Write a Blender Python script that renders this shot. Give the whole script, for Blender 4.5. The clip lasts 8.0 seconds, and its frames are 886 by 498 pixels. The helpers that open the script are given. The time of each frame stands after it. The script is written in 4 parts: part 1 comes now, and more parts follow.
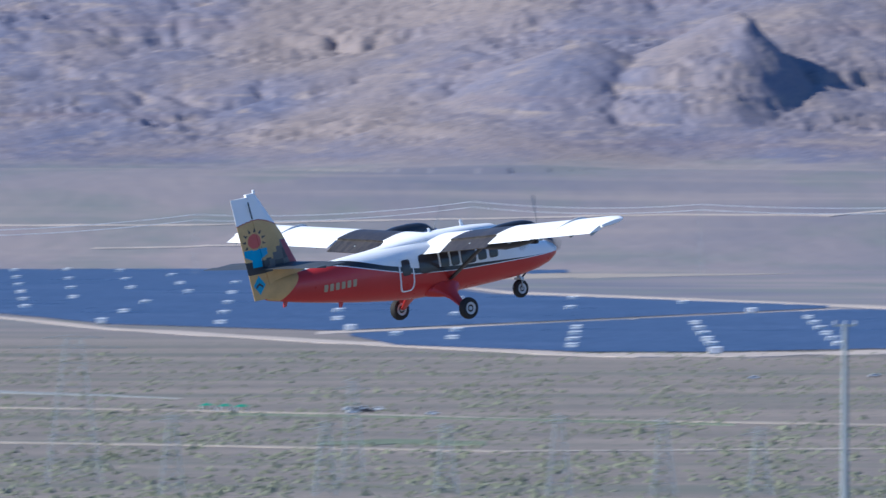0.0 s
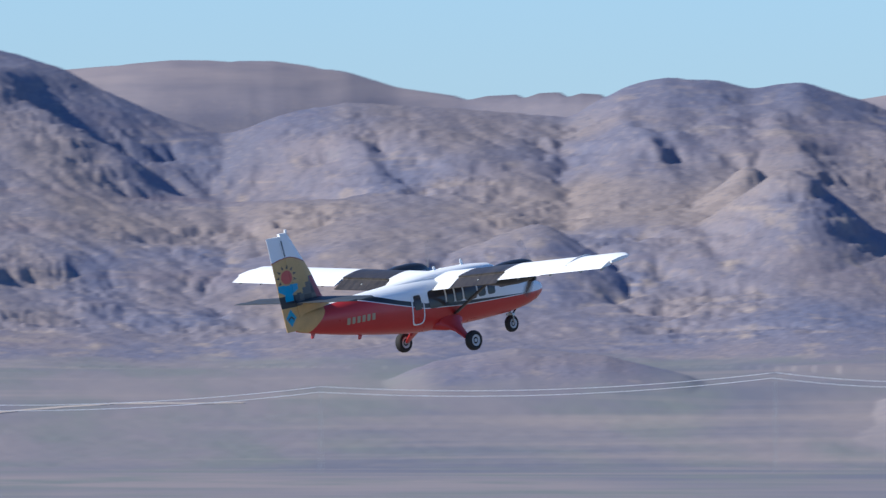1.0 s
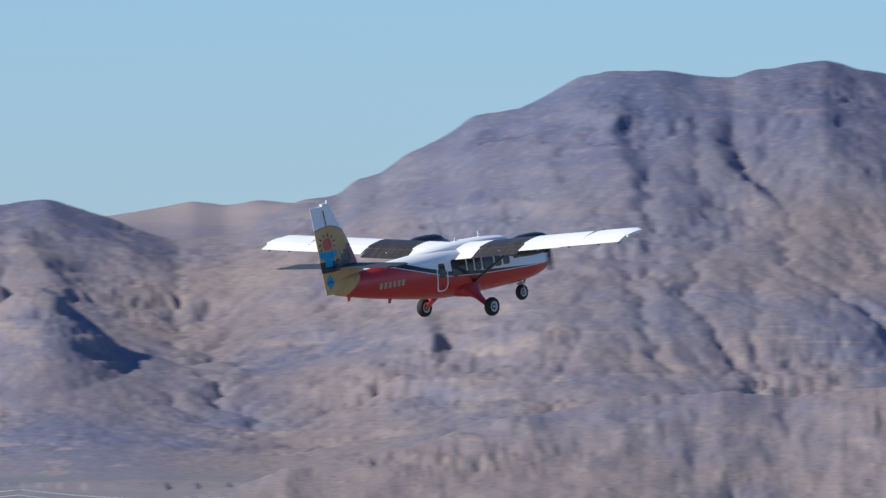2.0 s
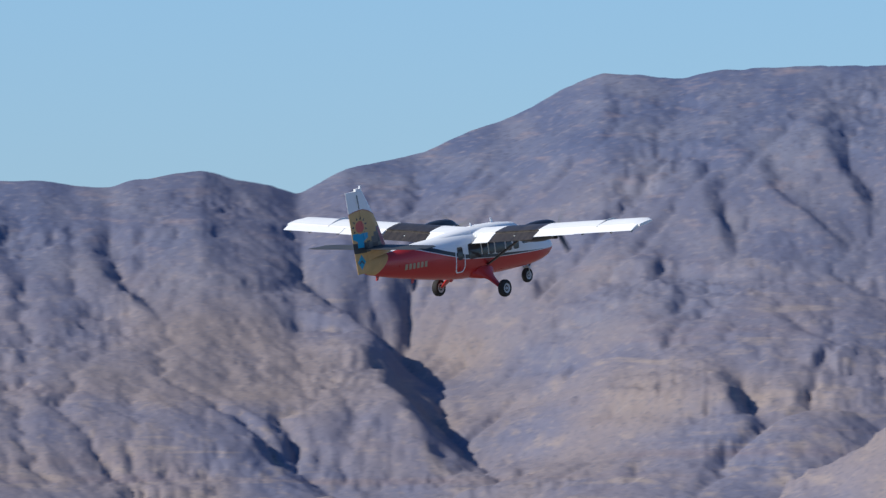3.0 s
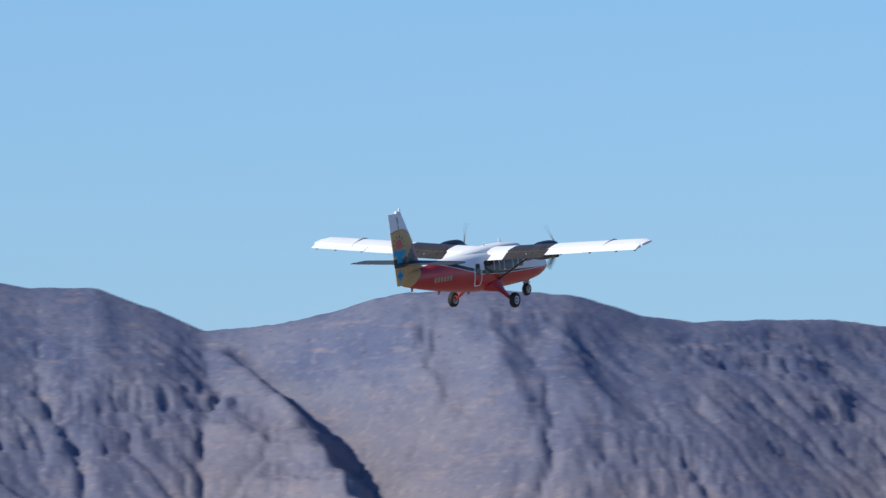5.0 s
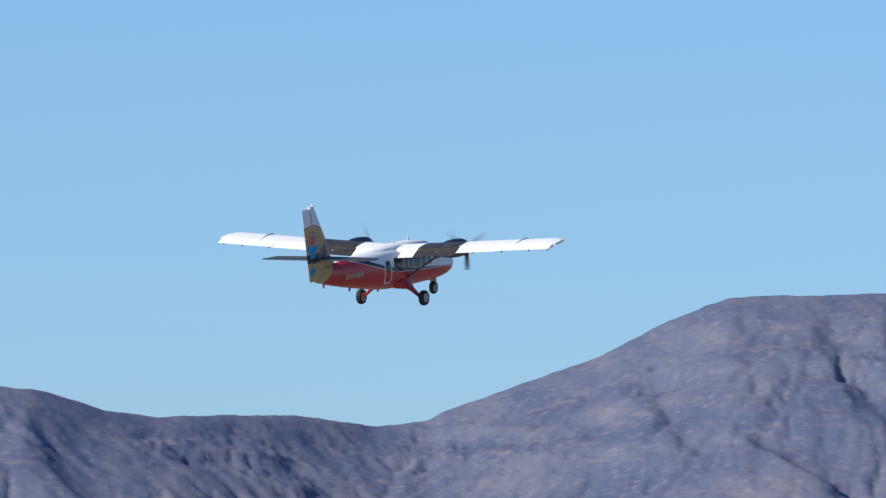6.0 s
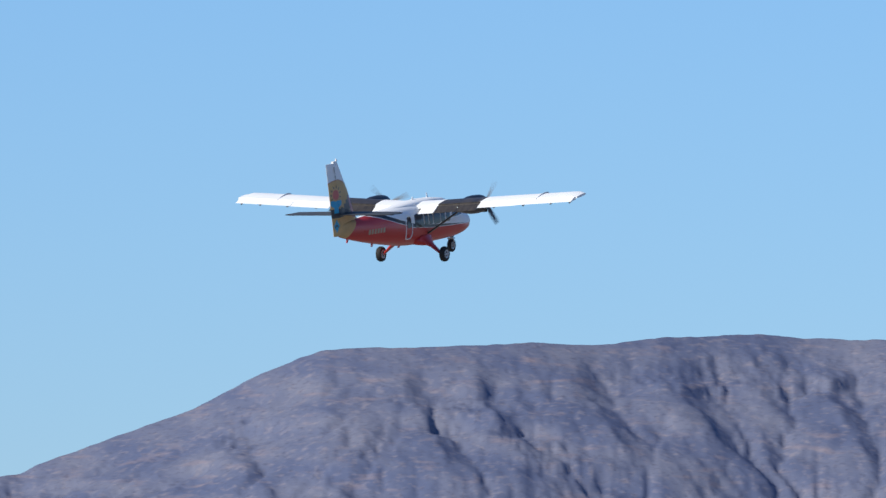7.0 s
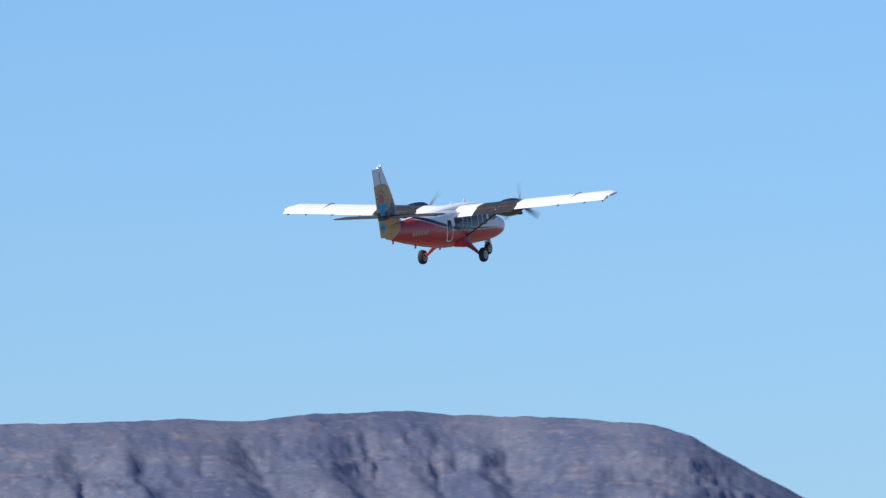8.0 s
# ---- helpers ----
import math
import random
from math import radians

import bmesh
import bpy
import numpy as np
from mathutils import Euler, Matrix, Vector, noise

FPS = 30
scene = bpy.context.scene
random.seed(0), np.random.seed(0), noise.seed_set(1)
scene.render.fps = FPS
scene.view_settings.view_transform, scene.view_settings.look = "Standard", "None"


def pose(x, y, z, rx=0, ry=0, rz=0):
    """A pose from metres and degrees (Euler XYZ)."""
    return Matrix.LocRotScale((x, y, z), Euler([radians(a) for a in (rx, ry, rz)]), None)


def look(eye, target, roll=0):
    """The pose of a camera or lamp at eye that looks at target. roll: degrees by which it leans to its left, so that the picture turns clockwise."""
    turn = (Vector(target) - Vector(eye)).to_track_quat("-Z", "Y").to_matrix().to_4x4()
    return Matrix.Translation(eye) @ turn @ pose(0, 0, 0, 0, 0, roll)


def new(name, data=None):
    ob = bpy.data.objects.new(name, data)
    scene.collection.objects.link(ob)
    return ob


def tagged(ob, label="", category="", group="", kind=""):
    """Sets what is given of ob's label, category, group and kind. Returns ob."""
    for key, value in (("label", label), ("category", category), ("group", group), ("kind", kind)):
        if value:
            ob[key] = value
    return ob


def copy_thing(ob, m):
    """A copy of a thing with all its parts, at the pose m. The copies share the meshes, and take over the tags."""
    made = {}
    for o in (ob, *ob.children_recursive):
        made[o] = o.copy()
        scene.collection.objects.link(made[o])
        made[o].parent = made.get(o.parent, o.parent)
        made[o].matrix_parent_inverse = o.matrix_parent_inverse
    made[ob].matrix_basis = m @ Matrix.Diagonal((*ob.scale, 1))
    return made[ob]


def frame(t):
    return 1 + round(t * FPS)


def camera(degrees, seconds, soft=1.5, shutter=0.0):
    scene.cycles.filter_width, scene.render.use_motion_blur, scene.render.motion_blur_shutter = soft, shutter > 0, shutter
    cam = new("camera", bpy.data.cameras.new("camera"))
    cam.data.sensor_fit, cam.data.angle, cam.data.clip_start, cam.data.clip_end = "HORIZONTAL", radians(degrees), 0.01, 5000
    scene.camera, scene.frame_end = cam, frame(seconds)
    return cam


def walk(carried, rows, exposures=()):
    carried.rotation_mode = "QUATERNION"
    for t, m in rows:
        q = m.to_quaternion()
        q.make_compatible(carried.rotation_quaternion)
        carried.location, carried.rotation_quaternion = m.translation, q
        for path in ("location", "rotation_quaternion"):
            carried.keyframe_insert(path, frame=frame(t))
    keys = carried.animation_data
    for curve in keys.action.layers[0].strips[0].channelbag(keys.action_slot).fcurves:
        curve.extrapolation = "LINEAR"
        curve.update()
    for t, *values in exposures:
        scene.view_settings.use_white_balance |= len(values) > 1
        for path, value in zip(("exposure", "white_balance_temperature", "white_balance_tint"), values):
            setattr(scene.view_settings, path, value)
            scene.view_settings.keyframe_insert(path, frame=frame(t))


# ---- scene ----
LENS = 22200.0          # picture widths: 1568 units across, this far away
EYE = Vector((0.0, 0.0, 25.0))


def sight(u, v, roll=0.0):
    """The camera's pose, u units to the right of due north and v units above its first tilt, rolled by degrees."""
    a, e = u / LENS, (v - 141) / LENS
    return look(EYE, EYE + Vector((math.sin(a) * math.cos(e), math.cos(a) * math.cos(e), math.sin(e))), roll)


cam = camera(4.045, 8.0, soft=1.35, shutter=0.2)
PAN = ((0.0, 0, 0), (0.3, 527, 111), (0.5, 803, 183.5), (1.0, 1471, 348.5), (1.2, 1693, 397.5),
       (2.3, 3223, 612.5), (2.5, 3461, 652.5), (3.0, 3909.5, 750.5), (3.5, 4408, 850), (4.0, 4808, 933),
       (4.2, 4952, 961.5), (5.3, 6022, 1212.5), (5.5, 6226.7, 1250.5), (6.0, 6655, 1312.5, 0.25),
       (6.3, 6867.3, 1352.2, 0.12), (6.5, 7026, 1371.5), (7.0, 7376, 1407), (7.3, 7536.0, 1430.6), (7.5, 7645, 1459), (8.0, 7997, 1542))
walk(cam, [(t, sight(*row)) for t, *row in PAN], exposures=((0.0, 0.29, 4680, 10), (1.0, 0.17, 4850, 10), (2.5, -0.12, 5010, 10), (4.0, -0.10, 4930, 10), (6.8, -0.05, 5080, 10), (8.0, -0.01, 5070, 10)))

# ---- daylight ----
SUN_AZ, SUN_EL = radians(-99), radians(33)
world = bpy.data.worlds.new("desert_sky")
scene.world = world
world.use_nodes = True
wn = world.node_tree.nodes
sky = wn.new("ShaderNodeTexSky")
sky.sky_type, sky.sun_disc = "NISHITA", False
sky.sun_elevation, sky.sun_rotation = SUN_EL, SUN_AZ % (2 * math.pi)
sky.altitude, sky.air_density, sky.dust_density, sky.ozone_density = 700, 1.0, 0.45, 5.0
wn["Background"].inputs["Strength"].default_value = 0.105
world.node_tree.links.new(sky.outputs["Color"], wn["Background"].inputs["Color"])
sun = new("sun", bpy.data.lights.new("sun", "SUN"))
sun.data.energy, sun.data.angle, sun.data.color = 5.0, radians(0.5), (1.0, 0.80, 0.53)
to_sun = Vector((math.sin(SUN_AZ) * math.cos(SUN_EL), math.cos(SUN_AZ) * math.cos(SUN_EL), math.sin(SUN_EL)))
sun.matrix_world = look(to_sun * 300, (0, 0, 0))


# ---- materials ----
def material(name, color, rough=0.5, metal=0.0, vary=0.12, scale=3.0, fine=40.0, bump=0.0, coat=0.0, spec=0.5, stretch=(1, 1, 1)):
    """A surface of one paint or stuff, with stains at a large scale and grain at a small one."""
    m = bpy.data.materials.new(name)
    m.use_nodes = True
    n, l = m.node_tree.nodes, m.node_tree.links
    b = n["Principled BSDF"]
    b.inputs["Metallic"].default_value = metal
    b.inputs["Coat Weight"].default_value = coat
    b.inputs["Specular IOR Level"].default_value = spec
    tc, mp = n.new("ShaderNodeTexCoord"), n.new("ShaderNodeMapping")
    mp.inputs["Scale"].default_value = stretch
    l.new(tc.outputs["Object"], mp.inputs["Vector"])
    big, small = n.new("ShaderNodeTexNoise"), n.new("ShaderNodeTexNoise")
    big.inputs["Scale"].default_value, big.inputs["Detail"].default_value = scale, 5
    small.inputs["Scale"].default_value, small.inputs["Detail"].default_value = fine, 4
    for q in (big, small):
        l.new(mp.outputs["Vector"], q.inputs["Vector"])
    add = n.new("ShaderNodeMath")
    add.operation = "ADD"
    l.new(big.outputs["Fac"], add.inputs[0])
    l.new(small.outputs["Fac"], add.inputs[1])
    ramp = n.new("ShaderNodeMapRange")
    ramp.inputs["From Min"].default_value, ramp.inputs["From Max"].default_value = 0.6, 1.4
    ramp.inputs["To Min"].default_value, ramp.inputs["To Max"].default_value = 1 - vary, 1 + vary
    l.new(add.outputs[0], ramp.inputs["Value"])
    mix = n.new("ShaderNodeVectorMath")
    mix.operation = "SCALE"
    mix.inputs[0].default_value = color
    l.new(ramp.outputs[0], mix.inputs["Scale"])
    l.new(mix.outputs[0], b.inputs["Base Color"])
    rr = n.new("ShaderNodeMapRange")
    rr.inputs["To Min"].default_value, rr.inputs["To Max"].default_value = max(0.02, rough - 0.08), min(1, rough + 0.08)
    l.new(big.outputs["Fac"], rr.inputs["Value"])
    l.new(rr.outputs[0], b.inputs["Roughness"])
    if bump:
        bp = n.new("ShaderNodeBump")
        bp.inputs["Strength"].default_value, bp.inputs["Distance"].default_value = 0.6, bump
        l.new(small.outputs["Fac"], bp.inputs["Height"])
        l.new(bp.outputs["Normal"], b.inputs["Normal"])
    return m


WHITE = material("white_paint", (0.90, 0.89, 0.85), 0.55, vary=0.03, scale=1.2, spec=0.15)
RED = material("red_paint", (0.50, 0.035, 0.03), 0.3, vary=0.10, scale=0.9, coat=0.15, spec=0.35)
BLACK = material("black_paint", (0.022, 0.023, 0.026), 0.35, vary=0.25, scale=1.5)
SOOT = material("sooty_dark_paint", (0.048, 0.04, 0.032), 0.42, vary=0.85, scale=1.6, fine=9, stretch=(3.5, 0.35, 1))
TAIL = material("dark_grey_paint", (0.06, 0.063, 0.062), 0.55, vary=0.25, scale=1.3)
TAN = material("tan_livery", (0.60, 0.39, 0.15), 0.5, vary=0.22, scale=2.0, spec=0.25)
BLUE = material("turquoise_livery", (0.03, 0.32, 0.52), 0.4, vary=0.12)
CORAL = material("coral_livery", (0.55, 0.09, 0.06), 0.4, vary=0.12)
STONE = material("grey_livery", (0.13, 0.11, 0.09), 0.45, vary=0.2)
CRIMSON = material("crimson_livery", (0.28, 0.015, 0.025), 0.4)
GLASS = material("tinted_glazing", (0.06, 0.05, 0.048), 0.12, vary=0.3, scale=0.8, spec=0.25)
RUBBER = material("tyre_rubber", (0.022, 0.021, 0.02), 0.8, vary=0.3, bump=0.004)
HUB = material("wheel_alloy", (0.55, 0.55, 0.54), 0.5)
STEEL = material("gear_steel", (0.35, 0.35, 0.36), 0.35, metal=0.8)
CREAM = material("cream_lettering", (0.42, 0.33, 0.19), 0.45)
GREYBLADE = material("propeller_blade", (0.13, 0.13, 0.135), 0.5)


def terrain_material():
    """Desert rock on slopes, tinted blue for haze, paler gravel on flats, faint beds of rock along the height."""
    m = bpy.data.materials.new("desert_ground")
    m.use_nodes = True
    n, l = m.node_tree.nodes, m.node_tree.links
    b = n["Principled BSDF"]
    b.inputs["Roughness"].default_value = 0.95
    b.inputs["Specular IOR Level"].default_value = 0.1
    tc, geo = n.new("ShaderNodeTexCoord"), n.new("ShaderNodeNewGeometry")

    def noise_of(scale, detail, stretch=(1, 1, 1)):
        mp, q = n.new("ShaderNodeMapping"), n.new("ShaderNodeTexNoise")
        mp.inputs["Scale"].default_value = stretch
        l.new(tc.outputs["Object"], mp.inputs["Vector"])
        l.new(mp.outputs["Vector"], q.inputs["Vector"])
        q.inputs["Scale"].default_value, q.inputs["Detail"].default_value = scale, detail
        return q.outputs["Fac"]

    def blend(fac, a, c, lo=0.0, hi=1.0):
        r, x = n.new("ShaderNodeMapRange"), n.new("ShaderNodeMix")
        x.data_type = "RGBA"
        r.inputs["From Min"].default_value, r.inputs["From Max"].default_value = lo, hi
        l.new(fac, r.inputs["Value"])
        l.new(r.outputs[0], x.inputs["Factor"])
        for sock, v in ((x.inputs["A"], a), (x.inputs["B"], c)):
            if isinstance(v, tuple):
                sock.default_value = (*v, 1)
            else:
                l.new(v, sock)
        return x.outputs["Result"]

    rock = blend(noise_of(0.026, 7, (1, 0.3, 1)), HAZY_ROCK_DARK, ROCK_LIGHT, 0.36, 0.66)
    rock = blend(noise_of(0.09, 6, (1, 0.3, 1.3)), rock, ROCK_PALE, 0.57, 0.74)
    rock = blend(noise_of(0.02, 4, (0.3, 0.3, 9.0)), rock, ROCK_BED, 0.56, 0.74)
    rock = blend(noise_of(0.05, 7, (0.6, 0.2, 6.0)), rock, ROCK_PALE, 0.60, 0.76)
    rock = blend(noise_of(0.012, 4, (1, 0.4, 1.5)), rock, ROCK_WASH, 0.45, 0.62)
    rock = blend(noise_of(0.33, 8, (1, 0.6, 1.3)), rock, ROCK_PALE, 0.55, 0.92)
    rock = blend(noise_of(0.6, 8, (1, 0.6, 1.2)), rock, ROCK_SPECK, 0.53, 0.85)
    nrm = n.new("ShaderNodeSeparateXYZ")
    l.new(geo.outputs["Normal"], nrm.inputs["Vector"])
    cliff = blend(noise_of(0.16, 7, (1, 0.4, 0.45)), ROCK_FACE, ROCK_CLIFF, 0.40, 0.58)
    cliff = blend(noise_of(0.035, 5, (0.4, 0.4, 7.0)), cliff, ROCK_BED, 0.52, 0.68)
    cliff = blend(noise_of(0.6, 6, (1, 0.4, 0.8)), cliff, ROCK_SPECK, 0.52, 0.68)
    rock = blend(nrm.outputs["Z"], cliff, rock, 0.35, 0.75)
    sep = n.new("ShaderNodeSeparateXYZ")
    l.new(geo.outputs["Position"], sep.inputs["Vector"])
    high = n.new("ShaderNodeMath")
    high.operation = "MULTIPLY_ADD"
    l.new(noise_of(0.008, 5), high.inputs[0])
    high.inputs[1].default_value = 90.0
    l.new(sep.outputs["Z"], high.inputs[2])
    # Darker cap rock higher up, its blue partly haze put into the colour.
    cap = blend(noise_of(0.05, 6, (1, 0.3, 1.2)), HAZY_CAP_DARK, HAZY_CAP_LIGHT, 0.40, 0.68)
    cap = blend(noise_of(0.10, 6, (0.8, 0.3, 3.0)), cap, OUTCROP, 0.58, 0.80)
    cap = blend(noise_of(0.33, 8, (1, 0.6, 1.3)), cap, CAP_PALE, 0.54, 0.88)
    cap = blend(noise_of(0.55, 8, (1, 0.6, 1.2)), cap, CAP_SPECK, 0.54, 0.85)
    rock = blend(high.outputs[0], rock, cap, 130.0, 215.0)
    away = n.new("ShaderNodeVectorMath")
    away.operation = "LENGTH"
    l.new(geo.outputs["Position"], away.inputs[0])
    tuff = blend(noise_of(0.02, 6, (0.7, 0.7, 5.0)), TUFF_DARK, TUFF_LIGHT, 0.38, 0.62)
    tuff = blend(sep.outputs["Z"], rock, tuff, 108.0, 130.0)
    rock = blend(away.outputs["Value"], rock, tuff, 4430.0, 4470.0)
    soil = blend(noise_of(0.006, 5, (1.0, 0.35, 1)), SOIL_A, SOIL_B, 0.40, 0.60)
    soil = blend(noise_of(0.03, 6, (1, 0.25, 1)), soil, SOIL_C, 0.46, 0.68)
    soil = blend(noise_of(0.02, 5, (0.3, 1.0, 1)), soil, SOIL_D, 0.50, 0.85)
    plain = blend(noise_of(0.03, 6, (0.12, 1.0, 1)), NEAR_A, NEAR_B, 0.38, 0.62)
    plain = blend(noise_of(0.025, 5, (0.2, 1.0, 1)), plain, NEAR_GREEN, 0.50, 0.66)
    plain = blend(noise_of(0.4, 6), plain, NEAR_SPECK, 0.50, 0.75)
    soil = blend(away.outputs["Value"], plain, soil, 1750.0, 2300.0)
    bare = n.new("ShaderNodeAttribute")
    bare.attribute_name = "bare_rock"
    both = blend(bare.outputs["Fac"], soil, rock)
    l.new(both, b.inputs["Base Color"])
    bp = n.new("ShaderNodeBump")
    bp.inputs["Distance"].default_value = 0.5
    rise = n.new("ShaderNodeMapRange")
    rise.inputs["From Min"].default_value, rise.inputs["From Max"].default_value, rise.inputs["To Max"].default_value = 0.1, 1.0, 0.6
    l.new(bare.outputs["Fac"], rise.inputs["Value"])
    near_by = n.new("ShaderNodeMapRange")
    near_by.inputs["From Min"].default_value, near_by.inputs["From Max"].default_value = 4430.0, 4470.0
    near_by.inputs["To Min"].default_value, near_by.inputs["To Max"].default_value = 1.0, 0.12
    l.new(away.outputs["Value"], near_by.inputs["Value"])
    both_of = n.new("ShaderNodeMath")
    both_of.operation = "MULTIPLY"
    l.new(rise.outputs[0], both_of.inputs[0])
    l.new(near_by.outputs[0], both_of.inputs[1])
    l.new(both_of.outputs[0], bp.inputs["Strength"])
    crisp = n.new("ShaderNodeTexNoise")
    crisp.noise_type = "RIDGED_MULTIFRACTAL"
    crisp.inputs["Scale"].default_value, crisp.inputs["Detail"].default_value = 0.30, 8
    lay = n.new("ShaderNodeMapping")
    lay.inputs["Scale"].default_value = (1, 0.4, 0.9)
    l.new(tc.outputs["Object"], lay.inputs["Vector"])
    l.new(lay.outputs["Vector"], crisp.inputs["Vector"])
    l.new(crisp.outputs["Fac"], bp.inputs["Height"])
    l.new(bp.outputs["Normal"], b.inputs["Normal"])
    return m


# Rock, cap and SOIL_A colours lean blue: distance haze mixed into the base colour.
HAZY_ROCK_DARK, ROCK_LIGHT, ROCK_PALE, ROCK_BED, ROCK_SPECK = (0.177, 0.178, 0.238), (0.256, 0.221, 0.232), (0.374, 0.305, 0.258), (0.219, 0.184, 0.205), (0.131, 0.135, 0.176)
TUFF_DARK, TUFF_LIGHT = (0.244, 0.217, 0.233), (0.351, 0.295, 0.281)
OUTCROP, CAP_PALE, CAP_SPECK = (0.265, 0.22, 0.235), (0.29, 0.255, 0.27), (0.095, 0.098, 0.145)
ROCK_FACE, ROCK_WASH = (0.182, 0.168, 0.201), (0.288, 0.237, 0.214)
ROCK_CLIFF, HAZY_CAP_DARK, HAZY_CAP_LIGHT = (0.262, 0.244, 0.252), (0.116, 0.133, 0.211), (0.190, 0.196, 0.251)
NEAR_A, NEAR_B, NEAR_GREEN, NEAR_SPECK = (0.222, 0.193, 0.160), (0.305, 0.255, 0.205), (0.185, 0.182, 0.142), (0.17, 0.152, 0.13)
SOIL_A, SOIL_B, SOIL_C, SOIL_D = (0.195, 0.19, 0.215), (0.31, 0.265, 0.25), (0.22, 0.225, 0.205), (0.365, 0.305, 0.268)
GROUND = terrain_material()
DIRT = material("pale_dirt", (0.52, 0.435, 0.355), 0.95, vary=0.15, scale=0.05, fine=0.6, spec=0.1)
TRACK = material("gravel_track", (0.40, 0.34, 0.27), 0.95, vary=0.2, scale=0.05, fine=0.6, spec=0.1)
FLAT = material("grey_silt", (0.30, 0.30, 0.275), 0.9, vary=0.1, scale=0.03, fine=0.4, spec=0.2)
GRASS = material("desert_grass", (0.19, 0.215, 0.14), 0.95, vary=0.35, scale=0.08, fine=0.9, spec=0.1)
PANEL = material("solar_glass", (0.072, 0.092, 0.145), 0.3, vary=0.5, scale=0.03, fine=0.5)
HUT = material("white_hut_paint", (0.80, 0.80, 0.78), 0.5, vary=0.05)
GALV = material("galvanised_steel", (0.36, 0.385, 0.375), 0.55, metal=0.2, vary=0.12)
SCRUB = material("scrub_leaves", (0.20, 0.205, 0.135), 0.9, vary=0.4, scale=0.05, fine=0.9, spec=0.1)
TIMBER = material("weathered_pole_wood", (0.14, 0.09, 0.06), 0.85, vary=0.25, bump=0.01)
# Sun glint on the cables is put into this pale base colour.
CABLE = material("glint_pale_cable", (0.80, 0.78, 0.76), 0.5, vary=0.05)
YELLOW = material("yellow_cap_paint", (0.62, 0.50, 0.20), 0.6)
GREEN = material("green_tarpaulin", (0.04, 0.30, 0.17), 0.6, vary=0.2)


# ---- building helpers ----
def part(name, bm, mats, parent=None, label="", smooth=True):
    """One mesh object from a bmesh, under a thing or a part."""
    me = bpy.data.meshes.new(name)
    bmesh.ops.recalc_face_normals(bm, faces=bm.faces)
    bm.to_mesh(me)
    bm.free()
    for m in (mats if isinstance(mats, (list, tuple)) else [mats]):
        me.materials.append(m)
    if smooth:
        me.shade_smooth()
        me.set_sharp_from_angle(angle=radians(38))
    ob = new(name, me)
    ob.parent = parent
    return tagged(ob, label)


def thing(name, label, category, group="", kind=""):
    return tagged(new(name), label, category, group, kind)


def loft(bm, rings, caps=True, mat=lambda i, j: 0):
    """Skin a row of equal rings of points."""
    vs = [[bm.verts.new(p) for p in r] for r in rings]
    k = len(vs[0])
    for i in range(len(vs) - 1):
        for j in range(k):
            f = bm.faces.new((vs[i][j], vs[i][(j + 1) % k], vs[i + 1][(j + 1) % k], vs[i + 1][j]))
            f.material_index = mat(i, j)
    if caps:
        bm.faces.new(vs[0][::-1])
        bm.faces.new(vs[-1])
    return bm


def box(bm, lo, hi, m=Matrix()):
    c, s = (Vector(lo) + Vector(hi)) / 2, Vector(hi) - Vector(lo)
    bmesh.ops.create_cube(bm, size=1, matrix=m @ Matrix.Translation(c) @ Matrix.Diagonal((*s, 1)))
    return bm


def rod(bm, a, b, r0, r1=None, n=8):
    """A tapered round bar from a to b."""
    a, b = Vector(a), Vector(b)
    q = (b - a).to_track_quat("Z", "Y")
    rings = [[p + q @ Vector((r * math.cos(2 * math.pi * k / n), r * math.sin(2 * math.pi * k / n), 0)) for k in range(n)]
             for p, r in ((a, r0), (b, r0 if r1 is None else r1))]
    return loft(bm, rings)


def spin(bm, profile, m, n=28):
    """Turn a profile of (radius, along) about z."""
    rings = [[m @ Vector((r * math.cos(2 * math.pi * k / n), r * math.sin(2 * math.pi * k / n), h)) for k in range(n)] for r, h in profile]
    return loft(bm, rings)


# ---- terrain ----
def lattice(x, y, seed):
    """Gradient noise over arrays, about -1 to 1."""
    rng = np.random.RandomState(seed)
    perm = rng.permutation(512)
    ang = rng.uniform(0, 2 * math.pi, 512)
    gx, gy = np.cos(ang), np.sin(ang)
    xi, yi = np.floor(x).astype(np.int64), np.floor(y).astype(np.int64)
    xf, yf = x - xi, y - yi
    u, v = xf ** 3 * (xf * (xf * 6 - 15) + 10), yf ** 3 * (yf * (yf * 6 - 15) + 10)

    def corner(i, j):
        h = perm[(perm[(xi + i) % 512] + yi + j) % 512]
        return gx[h] * (xf - i) + gy[h] * (yf - j)
    a, b, c, d = corner(0, 0), corner(1, 0), corner(0, 1), corner(1, 1)
    return 1.5 * ((a * (1 - u) + b * u) * (1 - v) + (c * (1 - u) + d * u) * v)


def ridged(x, y, seed):
    return 1 - np.minimum(1, np.abs(lattice(x, y, seed)) * 1.7)


def smooth(a, b, x):
    t = np.clip((x - a) / (b - a), 0, 1)
    return t * t * (3 - 2 * t)


